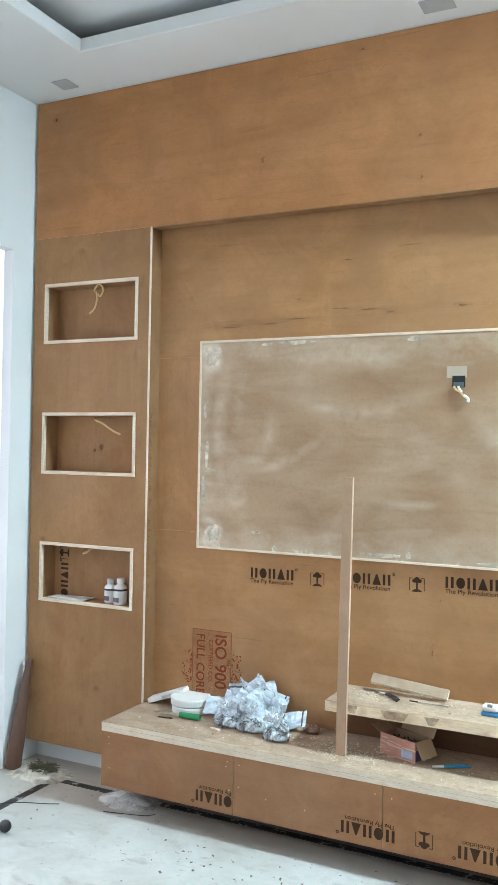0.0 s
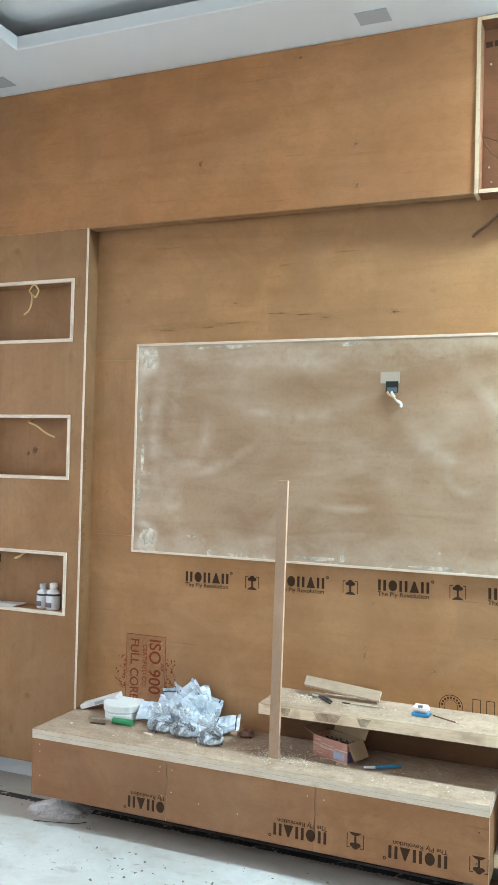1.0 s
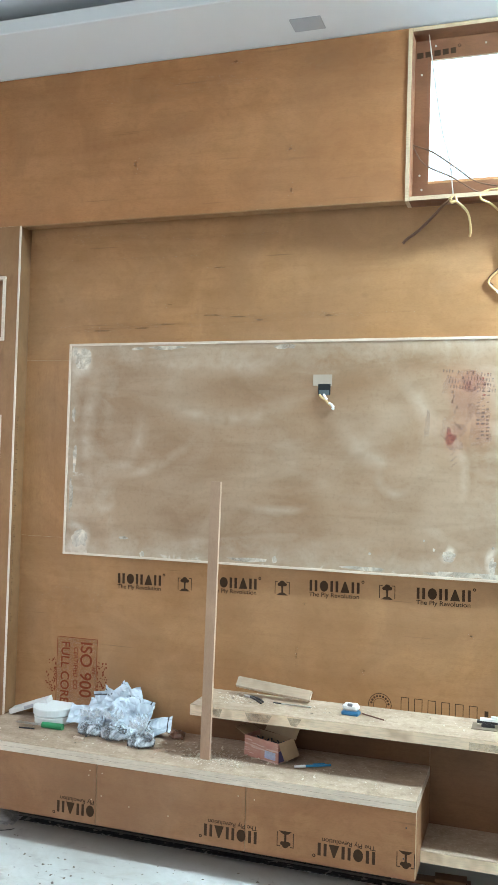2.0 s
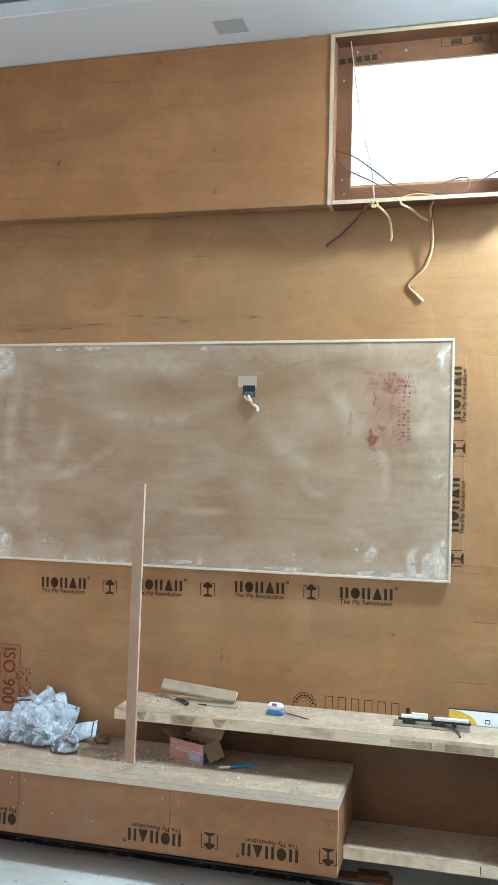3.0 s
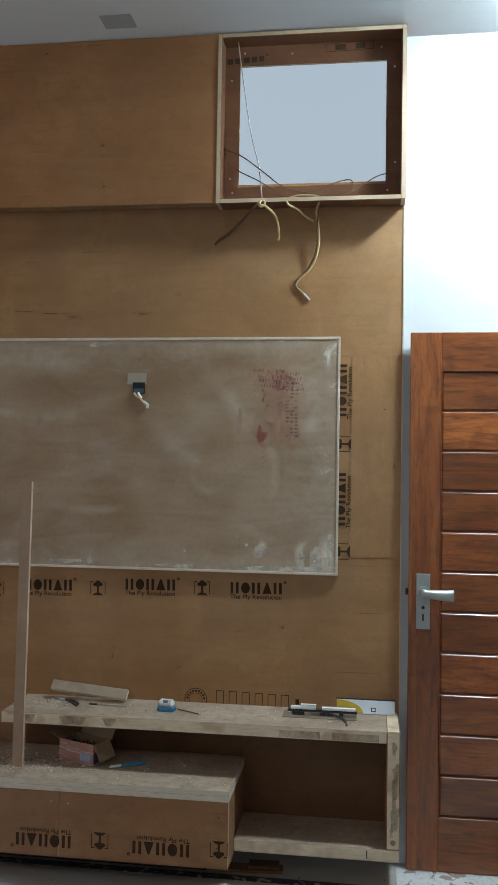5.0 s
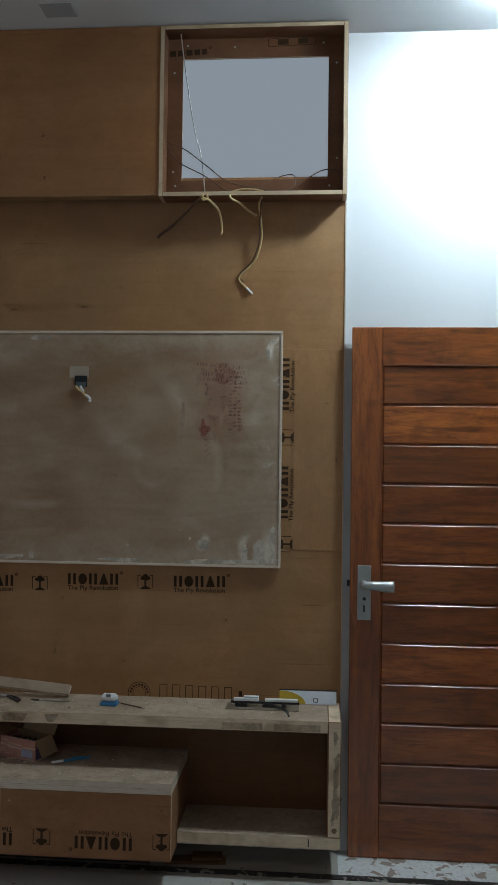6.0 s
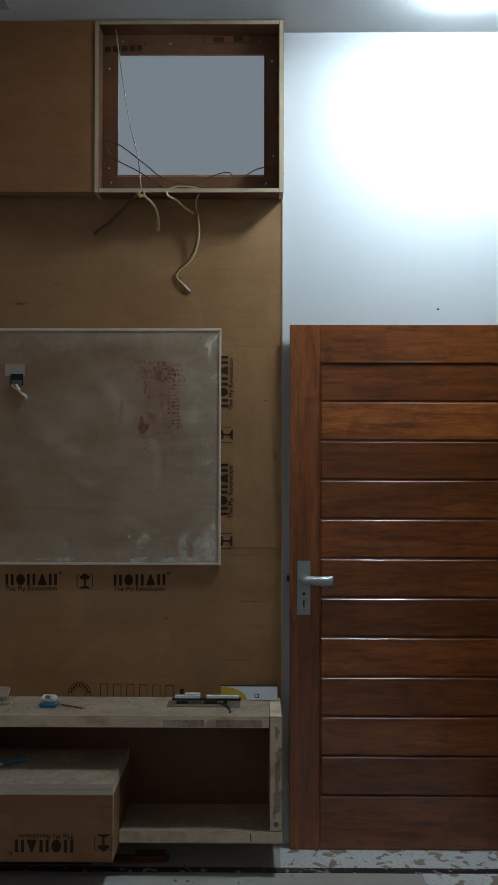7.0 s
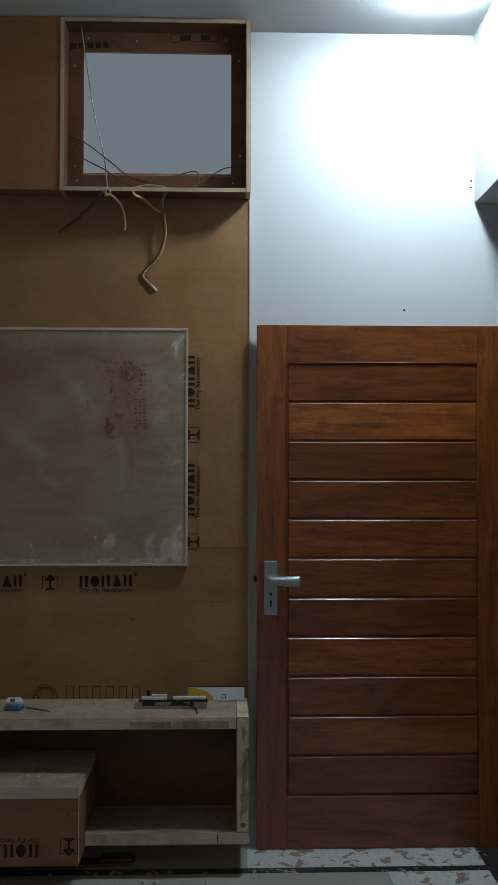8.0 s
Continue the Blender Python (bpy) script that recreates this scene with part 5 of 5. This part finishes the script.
nail = part("steel_nail", rod(bmesh.new(), (-2.415, -0.235, CZ2 + 0.004), (-2.345, -0.225, CZ2 + 0.004), 0.0032, 0.0032, 8), BLACK)
tagged(nail, "dark steel nail lying on the cabinet", "nail")
match = part("match_box", box(-0.025, 0.025, -0.008, 0.008, 0, 0.008, bevel=0.001), EDGE_PALE)
match.matrix_world = pose(-2.105, -0.262, CZ2 + 0.0005, 0, 0, -14)
tagged(match, "small pale wooden offcut on the cabinet", "wood offcut")
rag = part("brown_packet", crumpled(0.07, 0.05, 0.03, 41.0), plain("brown_film", (0.20, 0.10, 0.06), 0.3, 0, 0.5, 60))
rag.matrix_world = pose(-1.72, -0.10, CZ2 + 0.020, 10, 5, 20)
tagged(rag, "crumpled brown paper packet on the cabinet", "packet")

# open carton of screws
carton = thing("open_carton", (-1.29, -0.155, CZ2), "open pink-printed cardboard carton of screws on the cabinet", "carton", rz=0)
CARD = plain("brown_card", (0.42, 0.29, 0.17), 0.8, 0, 0.25, 30)
PINK = Shade("pink_printed_card", 0.6)
n1 = PINK.noise(PINK.scaled((1, 1, 1)), 24.0, 4, 0.6)
n2 = PINK.noise(PINK.scaled((14.0, 14.0, 120.0)), 1.0, 2, 0.5)
c = PINK.mix(PINK.span(n1, 0.35, 0.7), (0.43, 0.185, 0.145), (0.46, 0.265, 0.205))
PINK = PINK.colour(PINK.mix(PINK.math("MULTIPLY", PINK.span(n2, 0.55, 0.62), 0.6), c, (0.66, 0.52, 0.44))).m
w, d, hh, tk = 0.175, 0.10, 0.082, 0.002
part("front", box(-w / 2, w / 2, -d / 2, -d / 2 + tk, 0, hh), PINK, carton, local=True)
part("back", box(-w / 2, w / 2, d / 2 - tk, d / 2, 0, hh), CARD, carton, local=True)
part("side", box(-w / 2, -w / 2 + tk, -d / 2 + tk, d / 2 - tk, 0, hh), PINK, carton, local=True)
part("side", box(w / 2 - tk, w / 2, -d / 2 + tk, d / 2 - tk, 0, hh), PINK, carton, local=True)
part("base", box(-w / 2 + tk, w / 2 - tk, -d / 2 + tk, d / 2 - tk, 0.0005, tk), CARD, carton, local=True)
for m, fw, fd in ((Matrix.Translation((-w / 2, 0, hh)) @ pose(0, 0, 0, 0, 200, 0), 0.055, d * 0.96), (Matrix.Translation((w / 2, 0, hh)) @ pose(0, 0, 0, 0, 62, 0), 0.070, d * 0.96)):
    bm = box(0.0, fw, -fd / 2, fd / 2, 0.0, 0.002)
    bm.transform(m)
    part("flap", bm, CARD, carton, "brown inside of a card flap", local=True)
bm = box(-w / 2, w / 2, 0.0, 0.075, 0.0, 0.002)
bm.transform(Matrix.Translation((0.02, d / 2, hh)) @ pose(0, 0, 0, 62, 0, -6))
part("flap", bm, CARD, carton, "raised card flap", local=True)
part("label", box(0.02, 0.075, -d / 2 - 0.0012, -d / 2 - 0.0003, 0.012, 0.042), plain("blue_white_label", (0.40, 0.46, 0.62), 0.6, 0, 0.7, 60), carton, "blue and white label", local=True)
part("label", box(w / 2 + 0.0003, w / 2 + 0.0012, -0.045, 0.03, 0.006, 0.05), plain("blue_side_print", (0.10, 0.08, 0.22), 0.6, 0, 0.5, 60), carton, "dark blue side print", local=True)
bm = bmesh.new()
for k in range(90):
    p = Vector((random.uniform(-w, w) * 0.44, random.uniform(-d, d) * 0.40, 0.036 + 0.020 * random.random()))
    q = Vector((random.random() - 0.5, random.random() - 0.5, random.random() * 0.6)).normalized() * 0.014
    rod(bm, p - q, p + q, 0.0016, 0.0036, 5)
bx(bm, -w * 0.47, w * 0.47, -d * 0.46, d * 0.46, 0.004, 0.036)
part("screws", bm, SCREWS, carton, "heap of dark screws", local=True)
carton.matrix_world = pose(-1.29, -0.155, CZ2, 0, 0, -22)

BLUE = plain("blue_pen_plastic", (0.03, 0.27, 0.52), 0.35, 0, 0.2)
pen = thing("marker_pen", (-1.09, -0.21, CZ2 + 0.007), "blue marker pen with a white cap on the cabinet", "pen")
part("barrel", rod(bmesh.new(), (-0.03, 0, 0), (0.075, 0, 0), 0.0052, 0.0045, 12), BLUE, pen, local=True)
part("cap", rod(bmesh.new(), (-0.075, 0, 0), (-0.030, 0, 0), 0.0045, 0.0058, 12), WHITE, pen, "white cap", local=True)
part("clip", box(0.0, 0.05, -0.002, 0.002, 0.006, 0.009), BLUE, pen, local=True)
pen.matrix_world = pose(-1.09, -0.212, CZ2 + 0.0078, 0, 0, 30)

# ---- things on the shelf ----
SZ = 0.606
plank = part("wood_offcut", box(-0.165, 0.165, -0.009, 0.009, -0.022, 0.022, bevel=0.0015, axis="y"), [raw_edge("offcut_face", (0.38, 0.285, 0.20), (0.27, 0.19, 0.125), 0.5), EDGE_PALE])
plank.matrix_world = pose(-1.305, -0.055, SZ + 0.042, -38, 4.2, -3)
tagged(plank, "sawn wooden offcut lying tilted on the shelf", "wood offcut")
lever = thing("pliers", (-1.36, -0.12, SZ), "small dark hand pliers lying on the shelf", "pliers")
for s in (-1, 1):
    part("handle", tube([(-1.40, -0.085, SZ + 0.007), (-1.375, -0.10 + 0.008 * s, SZ + 0.007), (-1.345, -0.125 + 0.014 * s, SZ + 0.006), (-1.325, -0.15 + 0.012 * s, SZ + 0.006)], 0.0045), BLACK, lever, smooth=True)
part("jaw", rod(bmesh.new(), (-1.43, -0.07, SZ + 0.007), (-1.395, -0.088, SZ + 0.007), 0.004, 0.007, 8), STEEL, lever)
file_tool = thing("steel_file", (-1.16, -0.12, SZ), "thin steel file lying on the shelf", "file")
part("blade", box(-1.25, -1.125, -0.128, -0.118, SZ + 0.0005, SZ + 0.006, bevel=0.001), STEEL, file_tool)
part("tang", rod(bmesh.new(), (-1.285, -0.123, SZ + 0.004), (-1.25, -0.123, SZ + 0.004), 0.0025, 0.0035, 8), BLACK, file_tool)
BLUE2 = plain("blue_case_plastic", (0.04, 0.22, 0.45), 0.35, 0, 0.2)
tape = thing("tape_measure", (-0.955, -0.15, SZ), "white and blue plastic tape measure on the shelf", "tape measure")
part("case_base", box(-0.035, 0.035, -0.020, 0.020, 0.0003, 0.017, bevel=0.004), BLUE2, tape, "blue lower case", local=True)
bm = box(-0.033, 0.033, -0.019, 0.019, 0.0172, 0.046, bevel=0.010)
part("case_top", bm, WHITE, tape, "white upper case", local=True)
part("button", box(-0.010, 0.010, -0.0200, -0.011, 0.036, 0.048, bevel=0.002), plain("grey_button", (0.22, 0.23, 0.25), 0.5), tape, "grey lock button", local=True)
tape.matrix_world = pose(-0.955, -0.15, SZ, 0, 0, -4)
pencil = thing("pencil", (-0.87, -0.16, SZ), "red-brown carpenter pencil lying on the shelf", "pencil")
part("shaft", rod(bmesh.new(), (-0.912, -0.13, SZ + 0.0042), (-0.815, -0.185, SZ + 0.0042), 0.003, 0.003, 6), plain("pencil_paint", (0.17, 0.075, 0.05), 0.5), pencil)
part("tip", rod(bmesh.new(), (-0.815, -0.185, SZ + 0.0042), (-0.802, -0.192, SZ + 0.0042), 0.004, 0.001, 6), EDGE_PALE, pencil)
# drawer runners on a dark pad
pad = part("black_pad", box(-0.49, -0.20, -0.15, -0.06, SZ + 0.0003, SZ + 0.003, bevel=0.001), plain("dusty_dark_pad", (0.20, 0.150, 0.105), 0.85))
tagged(pad, "thin dark dusty pad lying on the shelf", "pad")
slide = thing("drawer_runner", (-0.34, -0.10, SZ + 0.0032), "pair of white and black drawer runners on the shelf", "drawer runner")
part("rail", box(-0.472, -0.198, -0.116, -0.094, SZ + 0.0165, SZ + 0.026, bevel=0.001), BLACK, slide)
for x0, x1 in ((-0.455, -0.405), (-0.345, -0.292)):
    part("carriage", box(x0, x1, -0.119, -0.094, SZ + 0.0035, SZ + 0.0163, bevel=0.002), BLACK, slide, "black plastic carriage")
part("rail", box(-0.46, -0.36, -0.118, -0.098, SZ + 0.0262, SZ + 0.036, bevel=0.001), WHITE, slide, "white rail")
part("rail", box(-0.335, -0.205, -0.118, -0.098, SZ + 0.0262, SZ + 0.036, bevel=0.001), WHITE, slide, "white rail")
part("rail", box(-0.42, -0.36, -0.112, -0.096, SZ + 0.0363, SZ + 0.044, bevel=0.001), WHITE, slide)
for x in (-0.445, -0.425, -0.33, -0.31, -0.26):
    part("roller", rod(bmesh.new(), (x, -0.120, SZ + 0.0125), (x, -0.09, SZ + 0.0125), 0.009, 0.009, 12), BLACK, slide)
part("spring", tube([(-0.30, -0.115, SZ + 0.012), (-0.275, -0.14, SZ + 0.010), (-0.250, -0.18, SZ + 0.008), (-0.235, -0.228, SZ + 0.005)], 0.003), BLACK, slide)
part("spring", tube([(-0.29, -0.115, SZ + 0.012), (-0.262, -0.14, SZ + 0.010), (-0.240, -0.18, SZ + 0.007), (-0.238, -0.235, SZ + 0.004)], 0.0025), BLACK, slide)
disc = thing("flat_pack", (-0.15, -0.04, SZ), "yellow and white printed sheet pack leaning on the panelling", "sheet pack")
YEL = plain("yellow_print", (0.62, 0.40, 0.03), 0.5, 0, 0.1)
PALE = plain("pale_blue_card", (0.72, 0.76, 0.80), 0.5, 0, 0.1)
part("sheet", box(-0.125, 0.105, -0.002, 0.002, 0.0, 0.052), PALE, disc, local=True)
bm = bmesh.new()
m = pose(0, -0.0026, 0, 90)
flat(bm, [(-0.125, 0.001)] + [(-0.125 + 0.105 * math.cos(radians(a)), 0.001 + 0.05 * math.sin(radians(a))) for a in range(0, 91, 10)], m)
part("yellow_field", bm, YEL, disc, "yellow printed field", local=True)
bm = bmesh.new()
bx(bm, -0.128, 0.107, -0.0024, 0.0024, 0.0522, 0.057)
part("top_band", bm, BLACK, disc, "black edge band", local=True)
bm = bmesh.new()
hollow(bm, 0.012, 0.030, 0.008, 0.024, 0.003, m)
part("mark", bm, INK, disc, local=True)
disc.matrix_world = pose(-0.155, -0.050, SZ + 0.003, -16, 0, 0)

# raw patches let into the shelf's front edge
STAINED = ragged("core_wood_stain", (0.25, 0.150, 0.085), 22.0, 0.25, 0.75, 0.75)
PATCH = plain("dark_core_patch", (0.25, 0.16, 0.098), 0.85, 0, 0.4, 40)
for x0, x1, slope in ((-1.50, -1.455, 0.01), (-1.36, -1.245, 0.018), (-1.185, -1.125, 0.018), (-0.49, -0.335, 0.0), (-0.29, -0.115, 0.0)):
    z0, z1 = (0.569, 0.600) if slope else (0.566, 0.592)
    bm = bmesh.new()
    flat(bm, [(x0 + slope, z0), (x1 - slope, z0), (x1, z1), (x0, z1)], Matrix.Translation((0, SY - 0.0008, 0)) @ pose(0, 0, 0, 90))
    part("core_patch", bm, STAINED, unit, "darker core wood")
bm = bmesh.new()
for x, z, rx, rz in ((-0.056, 0.545, 0.011, 0.022), (-0.050, 0.46, 0.013, 0.032), (-0.056, 0.39, 0.012, 0.036), (-0.053, 0.30, 0.015, 0.050), (-0.066, 0.24, 0.006, 0.02)):
    blot(bm, x, z, rx, rz, SY - 0.0008, 0.9)
tagged(part("core_patch", bm, STAINED, unit, "darker core wood"), kind="stuff")
part("knot", rod(bmesh.new(), (-0.060, SY - 0.0012, 0.200), (-0.060, SY + 0.002, 0.200), 0.010, 0.010, 14), PATCH, unit)
part("slot", box(-0.158, -0.154, SY - 0.001, SY + 0.002, 0.136, 0.166), BLACK, unit)

# ---- things in the lowest niche ----
NZ = NICHES[2][0] + 0.0162
LABEL = plain("printed_label", (0.66, 0.66, 0.66), 0.6, 0, 0.3, 80)
for x, y, s, cap in ((-2.835, -0.030, 0.92, plain("grey_cap_plastic", (0.50, 0.52, 0.54), 0.4)), (-2.765, -0.045, 1.0, WHITE)):
    jar = thing("plastic_bottle", (x, y, NZ), "small white plastic glue bottle standing in the niche", "bottle", "glue bottles")
    part("body", lathe([(0.028 * s, 0.0), (0.033 * s, 0.004), (0.033 * s, 0.078 * s), (0.029 * s, 0.090 * s), (0.016 * s, 0.098 * s), (0.014 * s, 0.104 * s)], 24), WHITE, jar, local=True, smooth=True)
    part("label", lathe([(0.0325 * s, 0.012), (0.0338 * s, 0.0125), (0.0338 * s, 0.066 * s), (0.0325 * s, 0.067 * s)], 24), LABEL, jar, "grey printed label", local=True)
    part("label_band", lathe([(0.0325 * s, 0.0675 * s), (0.0340 * s, 0.068 * s), (0.0340 * s, 0.077 * s), (0.0325 * s, 0.078 * s)], 24), BLACK, jar, "black label band", local=True)
    part("cap", lathe([(0.017 * s, 0.1035 * s), (0.019 * s, 0.1045 * s), (0.019 * s, 0.126 * s), (0.017 * s, 0.128 * s)], 20), cap, jar, local=True)
    part("label_mark", box(-0.020 * s, 0.012 * s, -0.0348 * s, -0.026 * s, 0.014, 0.036), plain("dark_label_print", (0.16, 0.13, 0.15), 0.6, 0, 0.5, 80), jar, "dark label print", local=True)
for k in range(3):
    sheet = part("paper_sheet", box(-0.11, 0.11, -0.035, 0.035, 0, 0.003, bevel=0.0005), plain("grey_paper", (0.62, 0.60, 0.56), 0.8, 0, 0.25))
    sheet.matrix_world = pose(-3.08 + 0.01 * k, -0.045, NZ + 0.0035 * k, 0, 0, -2 + 4 * k)
    tagged(sheet, "folded grey paper sheet lying in the niche", "paper", "papers in the niche")

# ---- things on the floor ----
BAT = plain("dark_brown_wood", (0.100, 0.046, 0.027), 0.5, 0, 0.5, 12)
stick = part("wooden_club", lathe([(0.034, 0.0), (0.041, 0.006), (0.039, 0.14), (0.034, 0.26), (0.024, 0.40), (0.016, 0.50), (0.017, 0.53), (0.013, 0.537)], 18), BAT, smooth=True)
stick.matrix_world = pose(-3.270, -0.222, 0.008, -11.5, 0.5, 0)
tagged(stick, "dark brown tapered wooden club leaning in the corner", "wooden club")


def heap_sheet(name, x, y, rx, ry, h, mat, label, seed):
    bm, rows = bmesh.new(), []
    for j in range(15):
        row = []
        for i in range(15):
            u, v = i / 7 - 1, j / 7 - 1
            q = max(0.0, 1 - (u * u + v * v))
            wob = 1 + 0.35 * noise.noise(Vector((math.atan2(v, u + 1e-6), seed, 0)))
            z = 0.003 + h * q * (0.55 + 0.9 * abs(noise.noise(Vector((u * 2.6, v * 2.6, seed)))))
            row.append(bm.verts.new((x + u * rx * wob, y + v * ry * wob, z)))
        rows.append(row)
    for a, b in zip(rows, rows[1:]):
        for i in range(14):
            bm.faces.new((a[i], a[i + 1], b[i + 1], b[i]))
    for f in bm.faces:
        f.smooth = True
    bmesh.ops.delete(bm, geom=[v for v in bm.verts if ((v.co.x - x) / rx) ** 2 + ((v.co.y - y) / ry) ** 2 > 1.35], context="VERTS")
    return tagged(part(name, bm, mat), label, "plastic sheet")


heap_sheet("polythene_sheet", -2.545, -0.255, 0.150, 0.10, 0.048, MILKY, "crumpled milky polythene sheet under the cabinet end", 2.0)
heap_sheet("polythene_sheet", -3.12, -0.20, 0.165, 0.115, 0.045, CREAM, "crumpled cream polythene sheet on the marble floor", 7.0)
bm = bmesh.new()
for k in range(300):
    a, q = random.random() * 6.28, random.random() ** 0.8
    p = Vector((-3.10 + 0.085 * q * math.cos(a), -0.20 + 0.05 * q * math.sin(a), 0.022 + 0.03 * random.random()))
    d = Vector((random.random() - 0.5, random.random() - 0.5, 0.15 * (random.random() - 0.5))).normalized() * random.uniform(0.008, 0.022)
    rod(bm, p - d, p + d, 0.0022, 0.0012, 4)
tagged(part("twig_heap", bm, plain("dry_twigs", (0.075, 0.068, 0.036), 0.9, 0, 0.4, 50)), "small heap of dark dry twigs on the sheet", "twigs", kind="stuff")
bm = bmesh.new()
bmesh.ops.create_uvsphere(bm, u_segments=20, v_segments=14, radius=0.026, matrix=Matrix.Translation((-2.815, -0.775, 0.028)))
part_ball = thing("door_stop", (-2.815, -0.775, 0.0), "small round black rubber knob on the floor", "rubber knob")
part("knob", bm, BLACK, part_ball, smooth=True)
part("stem", rod(bmesh.new(), (-2.90, -0.79, 0.02), (-2.838, -0.778, 0.027), 0.007, 0.009, 8), BLACK, part_ball)
tagged(part("floor_cable", tube([(-3.10, -0.62, 0.004), (-2.98, -0.52, 0.004), (-2.86, -0.47, 0.004), (-2.80, -0.44, 0.004)], 0.0018), BLACK, smooth=True), "thin black cable lying on the marble", "cable")
tagged(part("floor_cable", tube([(-2.58, -0.41, 0.004), (-2.48, -0.385, 0.004), (-2.40, -0.36, 0.004), (-2.36, -0.33, 0.005)], 0.0016), BLACK, smooth=True), "thin black cable beside the polythene sheet", "cable")
for x, y, z0, w in ((-0.60, -0.135, 0.0, 0.24), (-0.555, -0.125, 0.0125, 0.12)):
    scrap = part("ply_scrap", box(-w / 2, w / 2, -0.03, 0.03, 0, 0.012, bevel=0.001, axis="z"), [PLY_DARK, PLY_DARK])
    scrap.matrix_world = pose(x, y, z0 + 0.0005, 0, 0, 4)
    tagged(scrap, "narrow plywood scrap lying under the shelf unit", "wood offcut", "ply scraps")

# shavings on the top and the shelf, chips on the floor
SHAV = plain("wood_shavings", (0.66, 0.57, 0.45), 0.85, 0, 0.35, 90)


def scatter(name, spots, mat, label, category, size):
    bm = bmesh.new()
    for cx, cy, cz, rx, ry, n in spots:
        for k in range(n):
            x, y = random.gauss(cx, rx), random.gauss(cy, ry)
            if cz == CZ2 and not (CX0 + 0.02 < x < CX1 - 0.02 and CY + 0.01 < y < -0.015):
                continue
            if cz == SZ and not (-1.545 < x < -0.06 and SY + 0.01 < y < -0.01):
                continue
            s = size * (0.3 + 1.7 * random.random() ** 3)
            m = Matrix.Translation((x, y, cz + s * 0.25)) @ Euler((random.uniform(-0.5, 0.5), random.uniform(-0.5, 0.5), random.random() * 6.28)).to_matrix().to_4x4()
            a = [m @ Vector(p) for p in ((-s, -s * 0.5, 0), (s * 0.8, -s * 0.6, s * 0.25), (s, s * 0.5, 0), (-s * 0.7, s * 0.6, s * 0.2))]
            b = [p + Vector((0, 0, s * 0.18)) for p in a]
            va, vb = [bm.verts.new(p) for p in a], [bm.verts.new(p) for p in b]
            bm.faces.new(va[::-1]), bm.faces.new(vb)
            for i in range(4):
                bm.faces.new((va[i], va[(i + 1) % 4], vb[(i + 1) % 4], vb[i]))
    return tagged(part(name, bm, mat), label, category, kind="stuff")


scatter("wood_shavings", [(-1.50, -0.27, CZ2, 0.07, 0.035, 420), (-1.42, -0.22, CZ2, 0.08, 0.06, 260), (-1.63, -0.22, CZ2, 0.08, 0.06, 160), (-1.0, -0.22, CZ2, 0.25, 0.08, 120), (-2.0, -0.28, CZ2, 0.3, 0.05, 60),
                          (-1.44, -0.11, SZ, 0.05, 0.035, 200), (-1.2, -0.12, SZ, 0.2, 0.05, 60), (-0.5, -0.12, SZ, 0.25, 0.05, 40)], SHAV, "pale wood shavings strewn on the cabinet and shelf", "shavings", 0.0036)
scatter("floor_chips", [(-2.2, -0.75, 0.0, 0.5, 0.22, 40), (-1.6, -0.60, 0.0, 0.5, 0.10, 90), (-2.8, -0.45, 0.0, 0.3, 0.2, 30), (-1.0, -0.5, 0.0, 0.6, 0.08, 110), (-0.2, -0.30, 0.0, 0.3, 0.08, 50)],
        plain("dull_floor_chips", (0.26, 0.225, 0.18), 0.9, 0, 0.6, 60), "dull chips and crumbs strewn on the floor", "chips", 0.0034)
